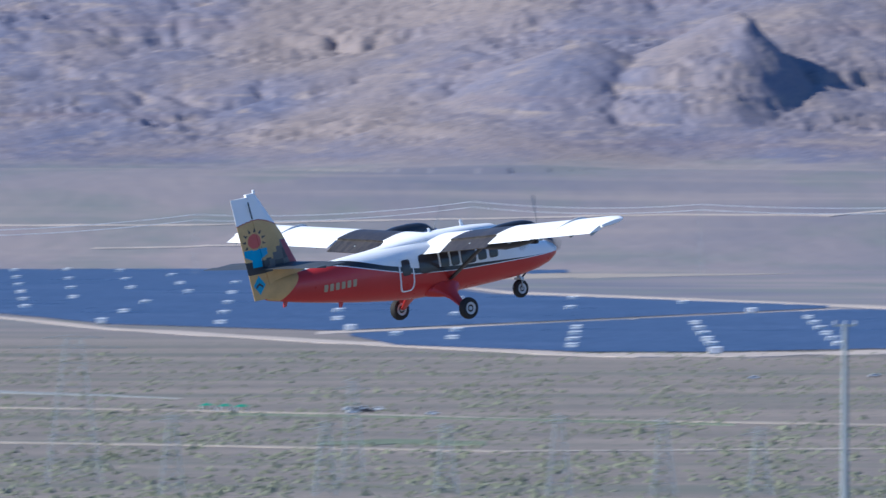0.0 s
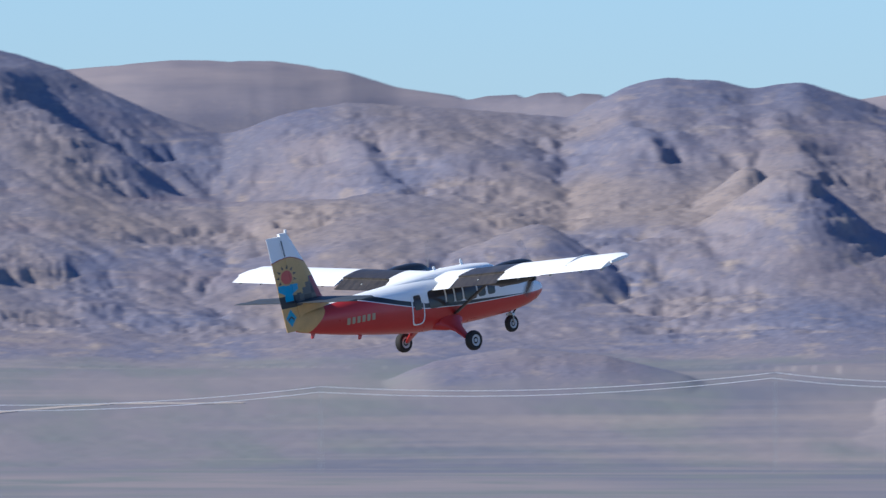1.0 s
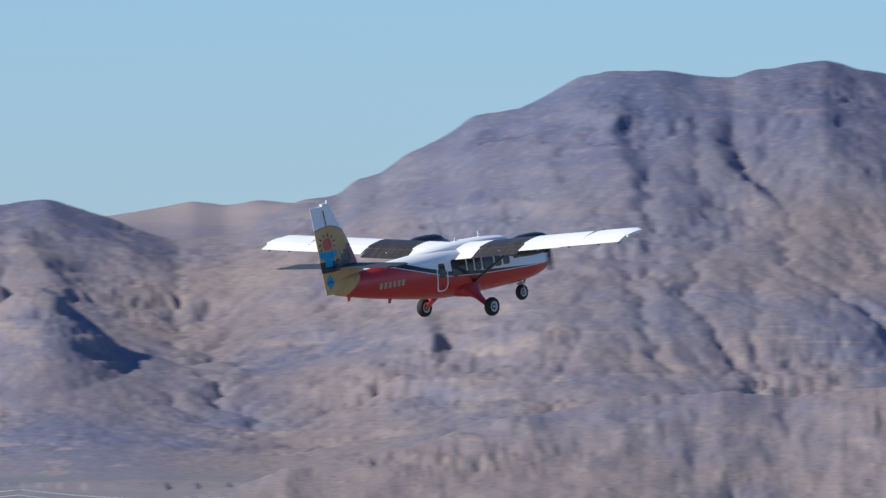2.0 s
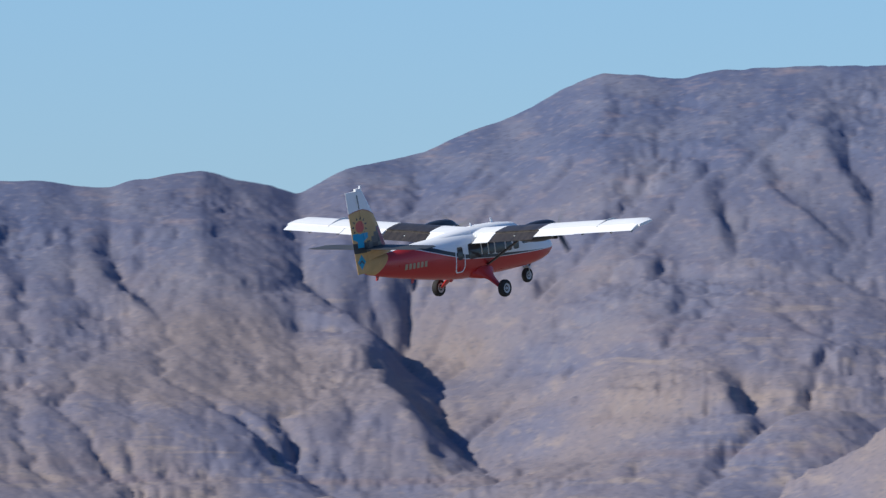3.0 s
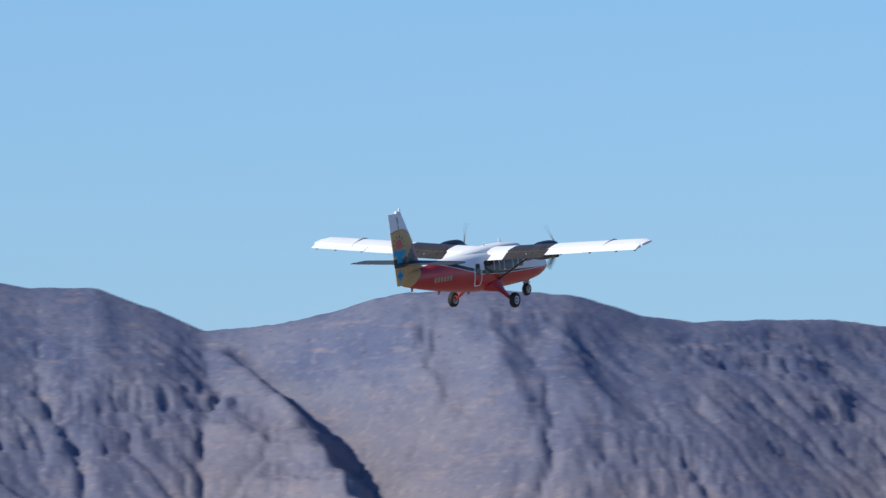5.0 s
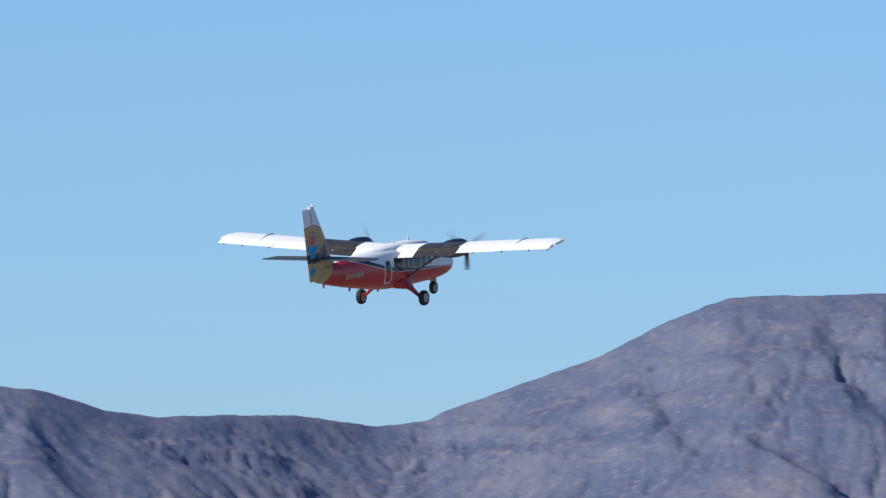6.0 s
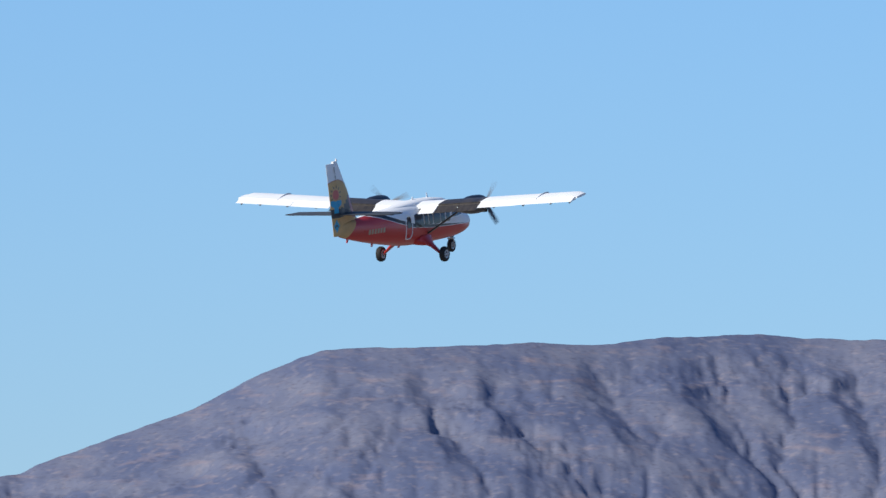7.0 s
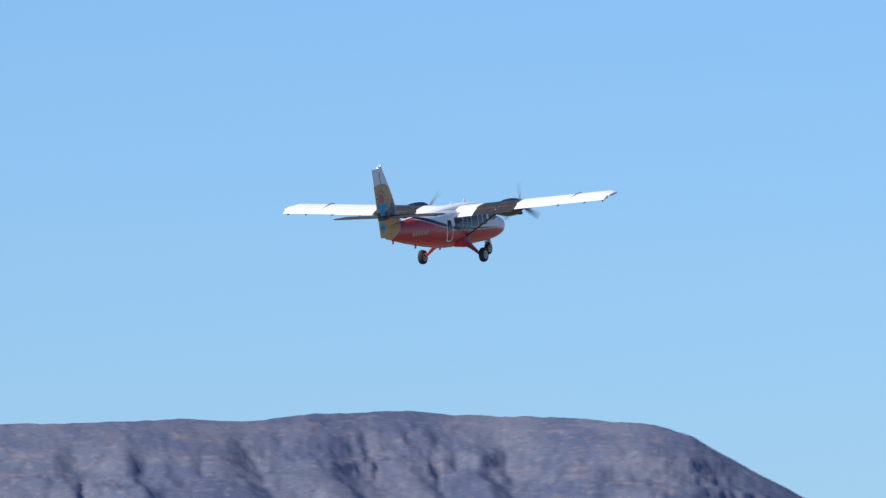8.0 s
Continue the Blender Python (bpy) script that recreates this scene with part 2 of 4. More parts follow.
# skylines: units to the right of north, units above the eye's level
MAIN = ((-30000, 250), (-3000, 300), (-1000, 330), (-257, 366), (-57, 393), (180, 470), (330, 478), (420, 500), (520, 545), (560, 545), (640, 568),
        (668, 563), (787, 528), (887, 483), (987, 438), (1080, 410), (1187, 448), (1297, 466), (1447, 458), (1687, 441), (1787, 493),
        (1857, 511), (1947, 506), (2017, 491), (2102, 503), (2197, 473), (2330, 430), (2430, 440), (2549, 500), (2619, 510), (2644, 534),
        (2689, 547), (2739, 582), (2809, 614), (2854, 650), (2939, 662), (2979, 682), (3039, 717), (3099, 729), (3199, 730),
        (3249, 720), (3319, 717), (3349, 729), (3479, 749), (3529, 734), (3599, 722), (3649, 705))
MAIN_EAST = ((3729, 750), (3865, 777), (3965, 823), (4025, 840), (4125, 895), (4185, 920), (4235, 918), (4325, 910), (4390, 925),
             (4525, 932), (4808, 935), (4868, 946), (4968, 931), (5088, 931), (5138, 911), (5188, 894), (5280, 855), (5408, 867),
             (5498, 887), (5578, 912), (5638, 924), (5798, 928), (5928, 920), (5998, 900), (6058, 882), (6138, 871), (6278, 876),
             (6398, 875), (6530, 856), (6628, 867), (6650, 883), (6738, 914), (6922, 979), (7062, 1051), (7162, 1088), (7342, 1092))
MAIN_END = ((7532, 1099), (7650, 1095), (7750, 1108), (7930, 1115), (8013, 1107), (8213, 1102), (8363, 1090), (8433, 1070), (8513, 1022),
            (8603, 977), (8800, 860), (9100, 760), (12000, 420), (30000, 250))
FAR = ((-30000, 0), (600, 430), (700, 515), (817, 526), (987, 541), (1167, 540), (1297, 521), (1387, 493), (1507, 476), (1672, 485), (1767, 480),
       (1900, 465), (2209, 472), (2309, 489), (2359, 499), (2419, 491), (2477, 501), (2539, 495), (2700, 470), (3200, 300), (30000, 0))
LOW = ((-30000, -300), (1100, -180), (1200, -120), (1330, -40), (1450, 10), (1600, 34), (1750, 20), (1900, -15), (2000, -60), (2150, -90), (2300, -40), (2500, 20), (2700, 60), (2900, 110), (3100, 150), (3300, 172), (3420, 150),
       (3500, 165), (3700, 180), (3850, 130), (4000, 150), (4250, 90), (4500, 190), (4700, 300), (4900, 335), (5020, 330), (5200, 250),
       (5500, 120), (6000, 60), (30000, -300))
# spurs whose right flank falls steeply: crest from top to bottom (across, above eye), flank width in units, drop in metres
SPURS = (((690, 550, 700, 480, 800, 420, 930, 350), 170, 34), 
         ((3600, 575, 3690, 505, 3765, 450, 3775, 390, 3865, 290), 145, 30), ((4320, 790, 4350, 720, 4400, 640), 55, 8),
         ((4420, 800, 4470, 720, 4560, 640), 70, 10), ((4365, 420, 4385, 370, 4430, 310), 60, 11), ((4260, 640, 4280, 580, 4320, 530), 60, 9),
         ((4010, 640, 4040, 590, 4080, 540), 70, 9), ((4720, 570, 4750, 540, 4830, 480), 60, 10), ((4830, 650, 4880, 610, 4960, 560), 70, 12),
         ((5190, 870, 5230, 770, 5370, 640), 70, 10), ((5270, 845, 5380, 750, 5450, 670, 5540, 560), 190, 46), ((5905, 880, 5940, 800, 6000, 730), 55, 12),
         ((6330, 860, 6350, 800, 6400, 740), 55, 9), ((7130, 880, 7180, 830, 7300, 770, 7400, 690), 75, 15), ((7440, 1080, 7450, 1010, 7500, 930), 50, 8),
         ((6960, 980, 6980, 900, 7040, 830), 55, 8), ((5500, 880, 5530, 800, 5580, 720), 55, 12), ((5630, 890, 5650, 800, 5700, 720), 55, 12),
         ((5770, 900, 5790, 820, 5840, 730), 55, 11), ((4560, 870, 4580, 780, 4640, 690), 55, 10), ((4700, 890, 4720, 800, 4760, 720), 55, 10),
         ((7300, 1070, 7320, 1000, 7370, 910), 50, 9), ((7620, 1075, 7640, 1000, 7690, 920), 50, 9), ((7790, 1080, 7800, 1010, 7860, 930), 45, 8), ((8080, 1080, 8070, 1000, 8120, 920), 45, 8),
         ((2980, 700, 2990, 620, 3010, 540), 45, 7), ((3110, 700, 3120, 620, 3150, 540), 50, 8), ((3280, 640, 3300, 590, 3360, 520), 55, 9),
         ((1250, 440, 1290, 400, 1390, 330), 60, 9), ((1780, 480, 1830, 400, 1880, 350), 60, 10), ((2030, 480, 2060, 430, 2120, 360), 60, 11),
         ((3560, 300, 3600, 240, 3680, 170), 70, 10), ((2740, 330, 2760, 280, 2800, 220), 60, 9))
# bands of cliff: from and to (across), height above the eye, rise in metres
CLIFFS = ((1350, 1520, 352, 5), (1670, 2040, 372, 7), (2570, 2880, 265, 5), (2970, 3070, 318, 4), (3900, 4130, 430, 5), (4250, 4380, 440, 4), (4440, 4880, 418, 5),
          (4800, 5030, 600, 6), (4640, 5170, 543, 4), (6950, 7220, 752, 5), (7180, 7480, 925, 5), (7580, 7690, 935, 4), (5480, 5700, 560, 4), (980, 1200, 240, 3),
          (600, 760, 500, 4), (3350, 3560, 395, 4), (7700, 8300, 960, 4), (150, 420, 330, 4))
# single hills: across, top above eye, distance, width to the left and to the right, in units
HILLS = ((505, 282, 3850, 320, 112), (240, 225, 3840, 320, 170), (1650, 250, 3900, 380, 160), (2120, 360, 3950, 300, 150), (2020, 355, 4050, 280, 200),
         (4580, 330, 3820, 520, 260), (5060, 490, 3950, 460, 230), (5400, 380, 3800, 360, 200))


def skyline(points, w, blur):
    """The skyline's height over arrays of bearings, evened out over a width."""
    grid = np.arange(-4000, 12000, 5.0)
    high = np.interp(grid, [p[0] for p in points], [p[1] for p in points])
    k = np.exp(-0.5 * (np.arange(-3 * blur, 3 * blur + 1, 5.0) / blur) ** 2)
    even = np.convolve(np.pad(high, len(k) // 2, mode="edge"), k / k.sum(), mode="valid")[:len(grid)]
    far = np.interp(w, [p[0] for p in points], [p[1] for p in points])
    return np.where((w > grid[0]) & (w < grid[-1]), np.interp(w, grid, even), far)


def massif(w, d):
    """The large forms of the land before the rain has cut it, for arrays of bearing units and distances in metres."""
    x = w * 0.185
    z = 25 * smooth(3050, 3560, d) + 0.9 * lattice(x / 120, d / 120, 5) * smooth(2900, 3300, d)
    warp = 17 * lattice(x / 90, d / 150, 6) + 6 * lattice(x / 33, d / 50, 7)

    def range_of(points, d0, d1, seed, grain, power, plain=25.0):
        crest = d1 + 90 * lattice(x / 160, 0 * d + 0.5, seed)
        foot = d0 + 90 * lattice(x / 110, 0 * d + 0.5, seed + 1)
        u = (d - foot) / (crest - foot)
        line_mix = smooth(0.35, 0.97, u)
        over = skyline(points, w, 8) * line_mix + skyline(points, w, 130) * (1 - line_mix)
        top = np.maximum(0, 25 - plain + over * crest / LENS)
        q = np.clip(u / (1 - 6.0 / (d1 - d0)), 0, 1)
        form = 0.86 * q ** power + 0.08 * smooth(0.66, 0.86, q) + 0.06 * smooth(0.36, 0.50, q)
        h = top * form
        body = smooth(0.0, 0.3, u) * (1 - smooth(0.86, 0.99, u))
        k = x * 0.93 + d * 0.36
        spur = 5 * (ridged((k + warp) / 190, (d - 0.4 * x) / 520, seed + 12) - 0.6) + 1.2 * (ridged((x + warp) / 60, d / 300, seed + 13) - 0.5)
        h = h + body * np.minimum(1, top / 70) * grain * spur
        back = np.where(u > 1, np.maximum(0, 1 - 1.4 * (u - 1)), 1.0)
        return np.where((u > 0) & (top > 0.5), plain + h * back, -99)

    m = range_of(MAIN + MAIN_EAST + MAIN_END, 3520, 4250, 20, 0.85, 1.35)
    line_up = skyline(MAIN + MAIN_EAST + MAIN_END, w, 8)
    for crest, wide, deep in SPURS:
        ws, hs = crest[0::2], crest[1::2]
        sel = (w > min(ws) - 3 * wide) & (w < max(ws) + 5 * wide)
        hh = (m - 25) * LENS / d
        q = (w + 1.6 * warp + 10 * lattice(x / 11, d / 15, 9) - np.interp(hh, hs[::-1], ws[::-1])) / wide
        span = hs[0] - hs[-1]
        ends = smooth(hs[-1] - 0.35 * span, hs[-1] + 0.15 * span, hh) * (1 - smooth(hs[0] - 0.25 * span, hs[0] + 0.10 * span, hh))
        cut = (0.50 if wide > 80 else 0.27) * deep * smooth(4, 70, line_up - hh) * (smooth(-0.1, 1.0, q) * (1 - smooth(1.0, 4.0, q)) - 0.25 * smooth(-2.2, 0.0, q) * (1 - smooth(0.0, 0.5, q)))
        m = np.where(sel & (m > 0), m - cut * ends, m)
    hh = (m - 25) * LENS / d
    for w0, w1, h0, tall in CLIFFS:
        part_of = smooth(w0 - 50, w0 + 40, w) * (1 - smooth(w1 - 40, w1 + 50, w))
        off = hh - h0 - 14 * lattice(x / 14, 0 * d + w0, 330) - 9 * lattice(x / 4.5, 0 * d + w0, 331) - 20 * lattice(x / 60, 0 * d + w0, 332)
        m = np.where((part_of > 0) & (m > 0), m + 0.55 * part_of * tall * smooth(-0.3, 0.5, lattice(x / 21, 0 * d + h0, 333)) * (smooth(-7, 7, off) - 0.5) * np.exp(-(off / 45) ** 2), m)
    z = np.maximum(z, m)
    z = np.maximum(z, range_of(FAR, 4480, 4690, 40, 0.15, 1.0))
    z = np.maximum(z, range_of(LOW, 3130, 3400, 60, 0.45, 1.3, 0.0))
    for i, (w0, top, d0, wl, wr) in enumerate(HILLS):
        sel = np.abs(w - w0) < 3 * max(wl, wr)
        peak = 25 + top * d0 / LENS
        a = (w + 2.2 * warp - w0)
        a = np.where(a < 0, a / (1.6 * wl), a / (2.3 * wr))
        c = (d - d0) / np.where(d < d0, 210, 200)
        fall = np.sqrt(a * a + c * c + 0.006) - 0.06
        h = peak - (peak - 22) * np.clip(fall, 0, 6)
        gap = np.clip((z - h) / 8.0, -30, 30)
        z = np.where(sel & (h > z - 40), h + 8.0 * np.logaddexp(0, gap) - 4.0 * np.exp(-np.abs(gap)), z)
    return z


CUT_W, CUT_D = np.arange(-1400, 9401, 10.0), np.arange(3020, 4761, 4.0)


def carve():
    """Let streams cut the massif: how far the land is lowered on a grid, and the skyline by bearing."""
    W, D = np.meshgrid(CUT_W, CUT_D)
    z0 = massif(W, D)
    x = W * 0.185
    tall = (z0 - 25) * LENS / D
    sky_line = tall.max(0)
    guard = smooth(2, 45, sky_line[None] - tall)
    hard = 1 + 0.8 * lattice(x / 50, D / 60, 301) + 0.5 * np.sin(z0 / 3.1 + 3 * lattice(x / 90, D / 90, 302))
    plain = 25 * smooth(3050, 3560, D)
    soft = guard * smooth(3, 18, z0 - plain) * np.clip(hard, 0.3, 2.2) * np.where(D > 4430, 0.0, 1.0)
    z = z0 + guard * smooth(2, 12, z0 - plain) * (0.9 * lattice(x / 14, D / 22, 303) + 0.7 * lattice(x / 6, D / 10, 304) + 0.4 * lattice(x / 3.4, D / 5, 305))
    ny, nx = z.shape
    steps = [(i, j) for i in (-1, 0, 1) for j in (-1, 0, 1) if i or j]
    far = np.array([math.hypot(4.0 * i, 1.85 * j) for i, j in steps])

    def near(a, i, j):
        p = np.pad(a, 1, mode="edge")
        return p[1 + i:1 + i + ny, 1 + j:1 + j + nx]

    own = np.arange(ny * nx)
    for _ in range(40):
        low = np.min([near(z, i, j) for i, j in steps], axis=0)
        z = np.where((z <= low) & (z > plain + 2), low + 0.02, z)
    for _ in range(14):
        drop = np.stack([(z - near(z, i, j)) / f for (i, j), f in zip(steps, far)])
        best = drop.argmax(0)
        offset = np.array([i * nx + j for i, j in steps])[best].ravel()
        to = np.where(drop.max(0).ravel() > 0, np.clip(own + offset, 0, ny * nx - 1), own)
        gap = far[best].ravel()
        depth, jump = (to != own).astype(np.int64), to.copy()
        for _ in range(12):
            depth = depth + depth[jump]
            jump = jump[jump]
        order = np.argsort(depth, kind="stable")
        cuts = np.searchsorted(depth[order], np.arange(1, depth.max() + 1))
        levels = np.split(order, cuts)[1:]
        water = np.full(ny * nx, 7.4)
        for idx in levels[::-1]:
            np.add.at(water, to[idx], water[idx])
        pull = (soft.ravel() * 0.05 * water ** 0.40) / gap
        flat = z.ravel().copy()
        for idx in levels:
            f = pull[idx]
            flat[idx] = (flat[idx] + f * flat[to[idx]]) / (1 + f)
        z = flat.reshape(ny, nx)
        for _ in range(1):
            bend = 0.5 * (near(z, 0, -1) + near(z, 0, 1)) - z
            rise = 0.5 * (near(z, -1, 0) + near(z, 1, 0)) - z
            z = z + guard * (0.03 * bend + 0.015 * rise)
    return 0.40 * (z - z0), sky_line


LOWERED, SKYLINE = carve()


def on_grid(field, w, d):
    """A field of the carved grid at any place; nothing outside of it."""
    a, b = (w - CUT_W[0]) / 10.0, (d - CUT_D[0]) / 4.0
    inside = (a >= 0) & (a < len(CUT_W) - 1.001) & (b >= 0) & (b < len(CUT_D) - 1.001)
    a, b = np.clip(a, 0, len(CUT_W) - 1.001), np.clip(b, 0, len(CUT_D) - 1.001)
    i, j = a.astype(np.int64), b.astype(np.int64)
    p, q = a - i, b - j
    out = (field[j, i] * (1 - p) + field[j, i + 1] * p) * (1 - q) + (field[j + 1, i] * (1 - p) + field[j + 1, i + 1] * p) * q
    return np.where(inside, out, 0.0)


def relief(w, d):
    """Height of the land, for arrays of bearing units and distances in metres."""
    x = w * 0.185
    z = massif(w, d) + on_grid(LOWERED, w, d)
    below = np.interp(w, CUT_W, SKYLINE) - (z - 25) * LENS / np.maximum(d, 1)
    free = (0.12 + 0.88 * smooth(3, 50, below)) * smooth(2, 14, z - 25 * smooth(3050, 3560, d)) * smooth(3050, 3120, d) * np.where(d > 4440, 0.05, 1.0)
    # ledges of hard rock that come and go along the slope, and rubble
    patchy = smooth(-0.05, 0.5, lattice(x / 55, d / 90, 311) + 0.4 * lattice(x / 19, d / 30, 312))
    for step, share, seed in ((15.0, 0.25, 313), (5.5, 0.25, 316)):
        fr = (z + 5 * lattice(x / 70, d / 80, seed) + 0.8 * lattice(x / 6, d / 9, seed + 1)) / step
        fr = fr - np.floor(fr)
        z = z + free * patchy * share * (smooth(0.50, 0.78, fr) - fr) * step
    z = z + free * (0.25 + 0.75 * patchy) * (0.7 * (ridged(x / 5.5, d / 13, 318) - 0.7) + 0.6 * (ridged(x / 2.6, d / 7, 319) - 0.7))
    z = z + 1.3 * (ridged(x / 26, d / 60, 341) - 0.6 + 0.3 * lattice(x / 6, d / 16, 342)) * smooth(1, 8, z - 25 * smooth(3050, 3560, d)) * smooth(3040, 3100, d) * (1 - smooth(3400, 3480, d))
    rough = (lattice(x / 9, d / 9, 3) + 0.5 * lattice(x / 4.5, d / 4.5, 4))
    z = z + rough * (0.15 + 0.2 * smooth(3500, 3700, d)) * smooth(700, 1200, d) * np.where(d > 3000, 1, 0.25) * np.where(d > 4400, 0.06, 1)
    return z + 23.2 * np.exp(-(d / 95) ** 2)


def build_ground():
    w = np.concatenate([np.arange(-1350, 9350, 5.0), np.linspace(9400, 2 * math.pi * LENS - 1400, 150)])
    d = np.concatenate([[0.02, 4, 15, 35, 60, 90, 130, 180, 250, 350, 480, 640, 800], np.arange(900, 2960, 40), np.arange(2960, 3300, 4.5), np.arange(3300, 3520, 8),
                        np.arange(3520, 4330, 3.1), np.arange(4330, 4760, 8), [4800, 4850, 4900]])
    W, D = np.meshgrid(w, d)
    wrapped = np.where(W > 30000, np.clip(W - 2 * math.pi * LENS, -30000, 30000), W)
    Z = relief(wrapped, D)
    A = W / LENS
    co = np.stack([D * np.sin(A), D * np.cos(A), Z], -1).reshape(-1, 3)
    nw, nd = len(w), len(d)
    i, j = np.meshgrid(np.arange(nd - 1), np.arange(nw), indexing="ij")
    j2 = (j + 1) % nw
    quads = np.stack([i * nw + j, i * nw + j2, (i + 1) * nw + j2, (i + 1) * nw + j], -1).reshape(-1, 4)[:, ::-1]
    me = bpy.data.meshes.new("ground")
    me.vertices.add(len(co))
    me.vertices.foreach_set("co", co.ravel())
    me.loops.add(quads.size)
    me.loops.foreach_set("vertex_index", quads.ravel().astype(np.int32))
    me.polygons.add(len(quads))
    me.polygons.foreach_set("loop_start", np.arange(0, quads.size, 4, dtype=np.int32))
    me.update(calc_edges=True)
    bare = me.attributes.new("bare_rock", "FLOAT", "POINT")
    bare.data.foreach_set("value", smooth(0.3, 4.0, Z - 25 * smooth(3050, 3560, D) + 1.5 * lattice(W * 0.01, D * 0.05, 321)).ravel().astype(np.float32))
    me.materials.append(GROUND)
    me.shade_smooth()
    tagged(new("ground", me), "desert valley floor rising to eroded purple-brown mountains", "ground", kind="structure")


build_ground()


# ---- the aeroplane: x to starboard, s metres aft of the nose, z above its wheels' ground ----
def at(x, s, z):
    return Vector((x, 7.0 - s, z - 2.0))


# station, half width, keel, roof
HULL = ((-0.04, 0.03, 1.53, 1.59), (0.04, 0.13, 1.43, 1.69), (0.18, 0.24, 1.32, 1.80), (0.6, 0.43, 1.13, 1.99), (1.2, 0.60, 1.0, 2.16), (1.75, 0.70, 0.93, 2.30),
        (2.2, 0.76, 0.89, 2.56), (2.65, 0.80, 0.87, 2.80), (3.1, 0.84, 0.86, 2.92), (3.7, 0.87, 0.85, 2.97), (4.4, 0.88, 0.84, 3.0),
        (5.2, 0.88, 0.84, 3.02), (6.0, 0.88, 0.84, 3.02), (6.8, 0.88, 0.85, 3.02), (7.5, 0.88, 0.87, 3.0), (8.2, 0.87, 0.93, 2.98), (8.8, 0.85, 1.0, 2.96),
        (9.4, 0.80, 1.08, 2.94), (10.0, 0.74, 1.16, 2.92), (10.6, 0.66, 1.25, 2.90), (11.2, 0.58, 1.34, 2.87), (11.9, 0.48, 1.45, 2.83), (12.6, 0.37, 1.57, 2.78),
        (13.2, 0.28, 1.68, 2.74), (13.8, 0.19, 1.80, 2.70), (14.3, 0.12, 1.90, 2.66), (14.55, 0.07, 1.97, 2.60))
# paint lines on the hull's side: station, top of the red, top of the black
LINES = ((-1, 1.50, 1.505), (0, 1.52, 1.53), (1.0, 1.52, 1.55), (2.2, 1.54, 1.60), (4, 1.60, 1.72), (5.7, 1.66, 1.83), (7.84, 1.84, 2.06), (9.27, 2.18, 2.39),
         (10.5, 2.50, 2.76), (11.0, 2.64, 2.86), (11.6, 2.76, 2.95), (12.2, 2.95, 3.0), (16, 3.2, 3.3))


def line(s, k):
    return float(np.interp(s, [p[0] for p in LINES], [p[k] for p in LINES]))


def hull_at(s):
    return [float(np.interp(s, [p[0] for p in HULL], [p[k] for p in HULL])) for k in (1, 2, 3)]


def hull_x(s, z):
    """Half width of the hull at a station and height."""
    hw, lo, hi = hull_at(s)
    q = min(0.999, abs((z - (lo + hi) / 2) / ((hi - lo) / 2)))
    return hw * (1 - q ** 2.6) ** (1 / 2.6)


def build_hull(plane):
    bm, rings = bmesh.new(), []
    stations = []
    for a, b in zip(HULL, HULL[1:]):
        n = 4 if a[0] > 12.5 else 2
        stations += [a[0] + (b[0] - a[0]) * k / n for k in range(n)]
    stations.append(HULL[-1][0])
    for s in stations:
        hw, lo, hi = hull_at(s)
        mid, half = (lo + hi) / 2, (hi - lo) / 2
        zr, zb = (min(hi - 0.004 * (3 - k), max(lo + 0.02, line(s, k))) for k in (1, 2))
        zl = min(hi - 0.006, zr + 0.03)
        zb = max(zb, zl + 0.001)
        cuts = [lo + (zr - lo) * (k / 9) ** 1.8 for k in range(10)]
        cuts += [zl, min(hi - 0.002, zb)]
        cuts += [zb + (hi - zb) * (1 - (1 - k / 9) ** 1.8) for k in range(1, 10)]
        cuts = np.maximum.accumulate(np.array(cuts))
        side = [(hull_x(s, z) if 0 < k < len(cuts) - 1 else 0.0, z) for k, z in enumerate(cuts)]
        rings.append([at(x, s, z) for x, z in side] + [at(-x, s, z) for x, z in side[-2:0:-1]])
    k = len(rings[0])
    top = k // 2

    def paint(i, j):
        jj = j if j < top else k - 1 - j
        return 0 if jj < 9 else 2 if jj < 10 else 1 if jj < 11 else 2
    loft(bm, rings, True, paint)
    hull = part("fuselage", bm, [RED, BLACK, WHITE], plane, "red lower hull, black stripe and white roof")
    # tan paint round the tail cone, with a curved front edge
    for side in (1, -1):
        skin = []
        for q in np.linspace(-0.97, 0.97, 25):
            s0 = 13.4
            for _ in range(12):
                hw, lo, hi = hull_at(s0)
                s0 = 13.0 + 1.15 * (max(0, 2.85 - ((lo + hi) / 2 + q * (hi - lo) / 2)) / 1.1) ** 2
            row = []
            for s in np.linspace(s0, 14.54, 12):
                hw, lo, hi = hull_at(s)
                z = (lo + hi) / 2 + q * (hi - lo) / 2
                row.append(at(side * (hull_x(s, z) + 0.007), s, z))
            skin.append(row)
        shell = bmesh.new()
        vs = [[shell.verts.new(p) for p in row] for row in skin]
        for a, b in zip(vs, vs[1:]):
            for k in range(11):
                shell.faces.new((a[k], a[k + 1], b[k + 1], b[k]))
        part("tail_livery", shell, TAN, hull, "tan paint with a curved edge")
    return hull


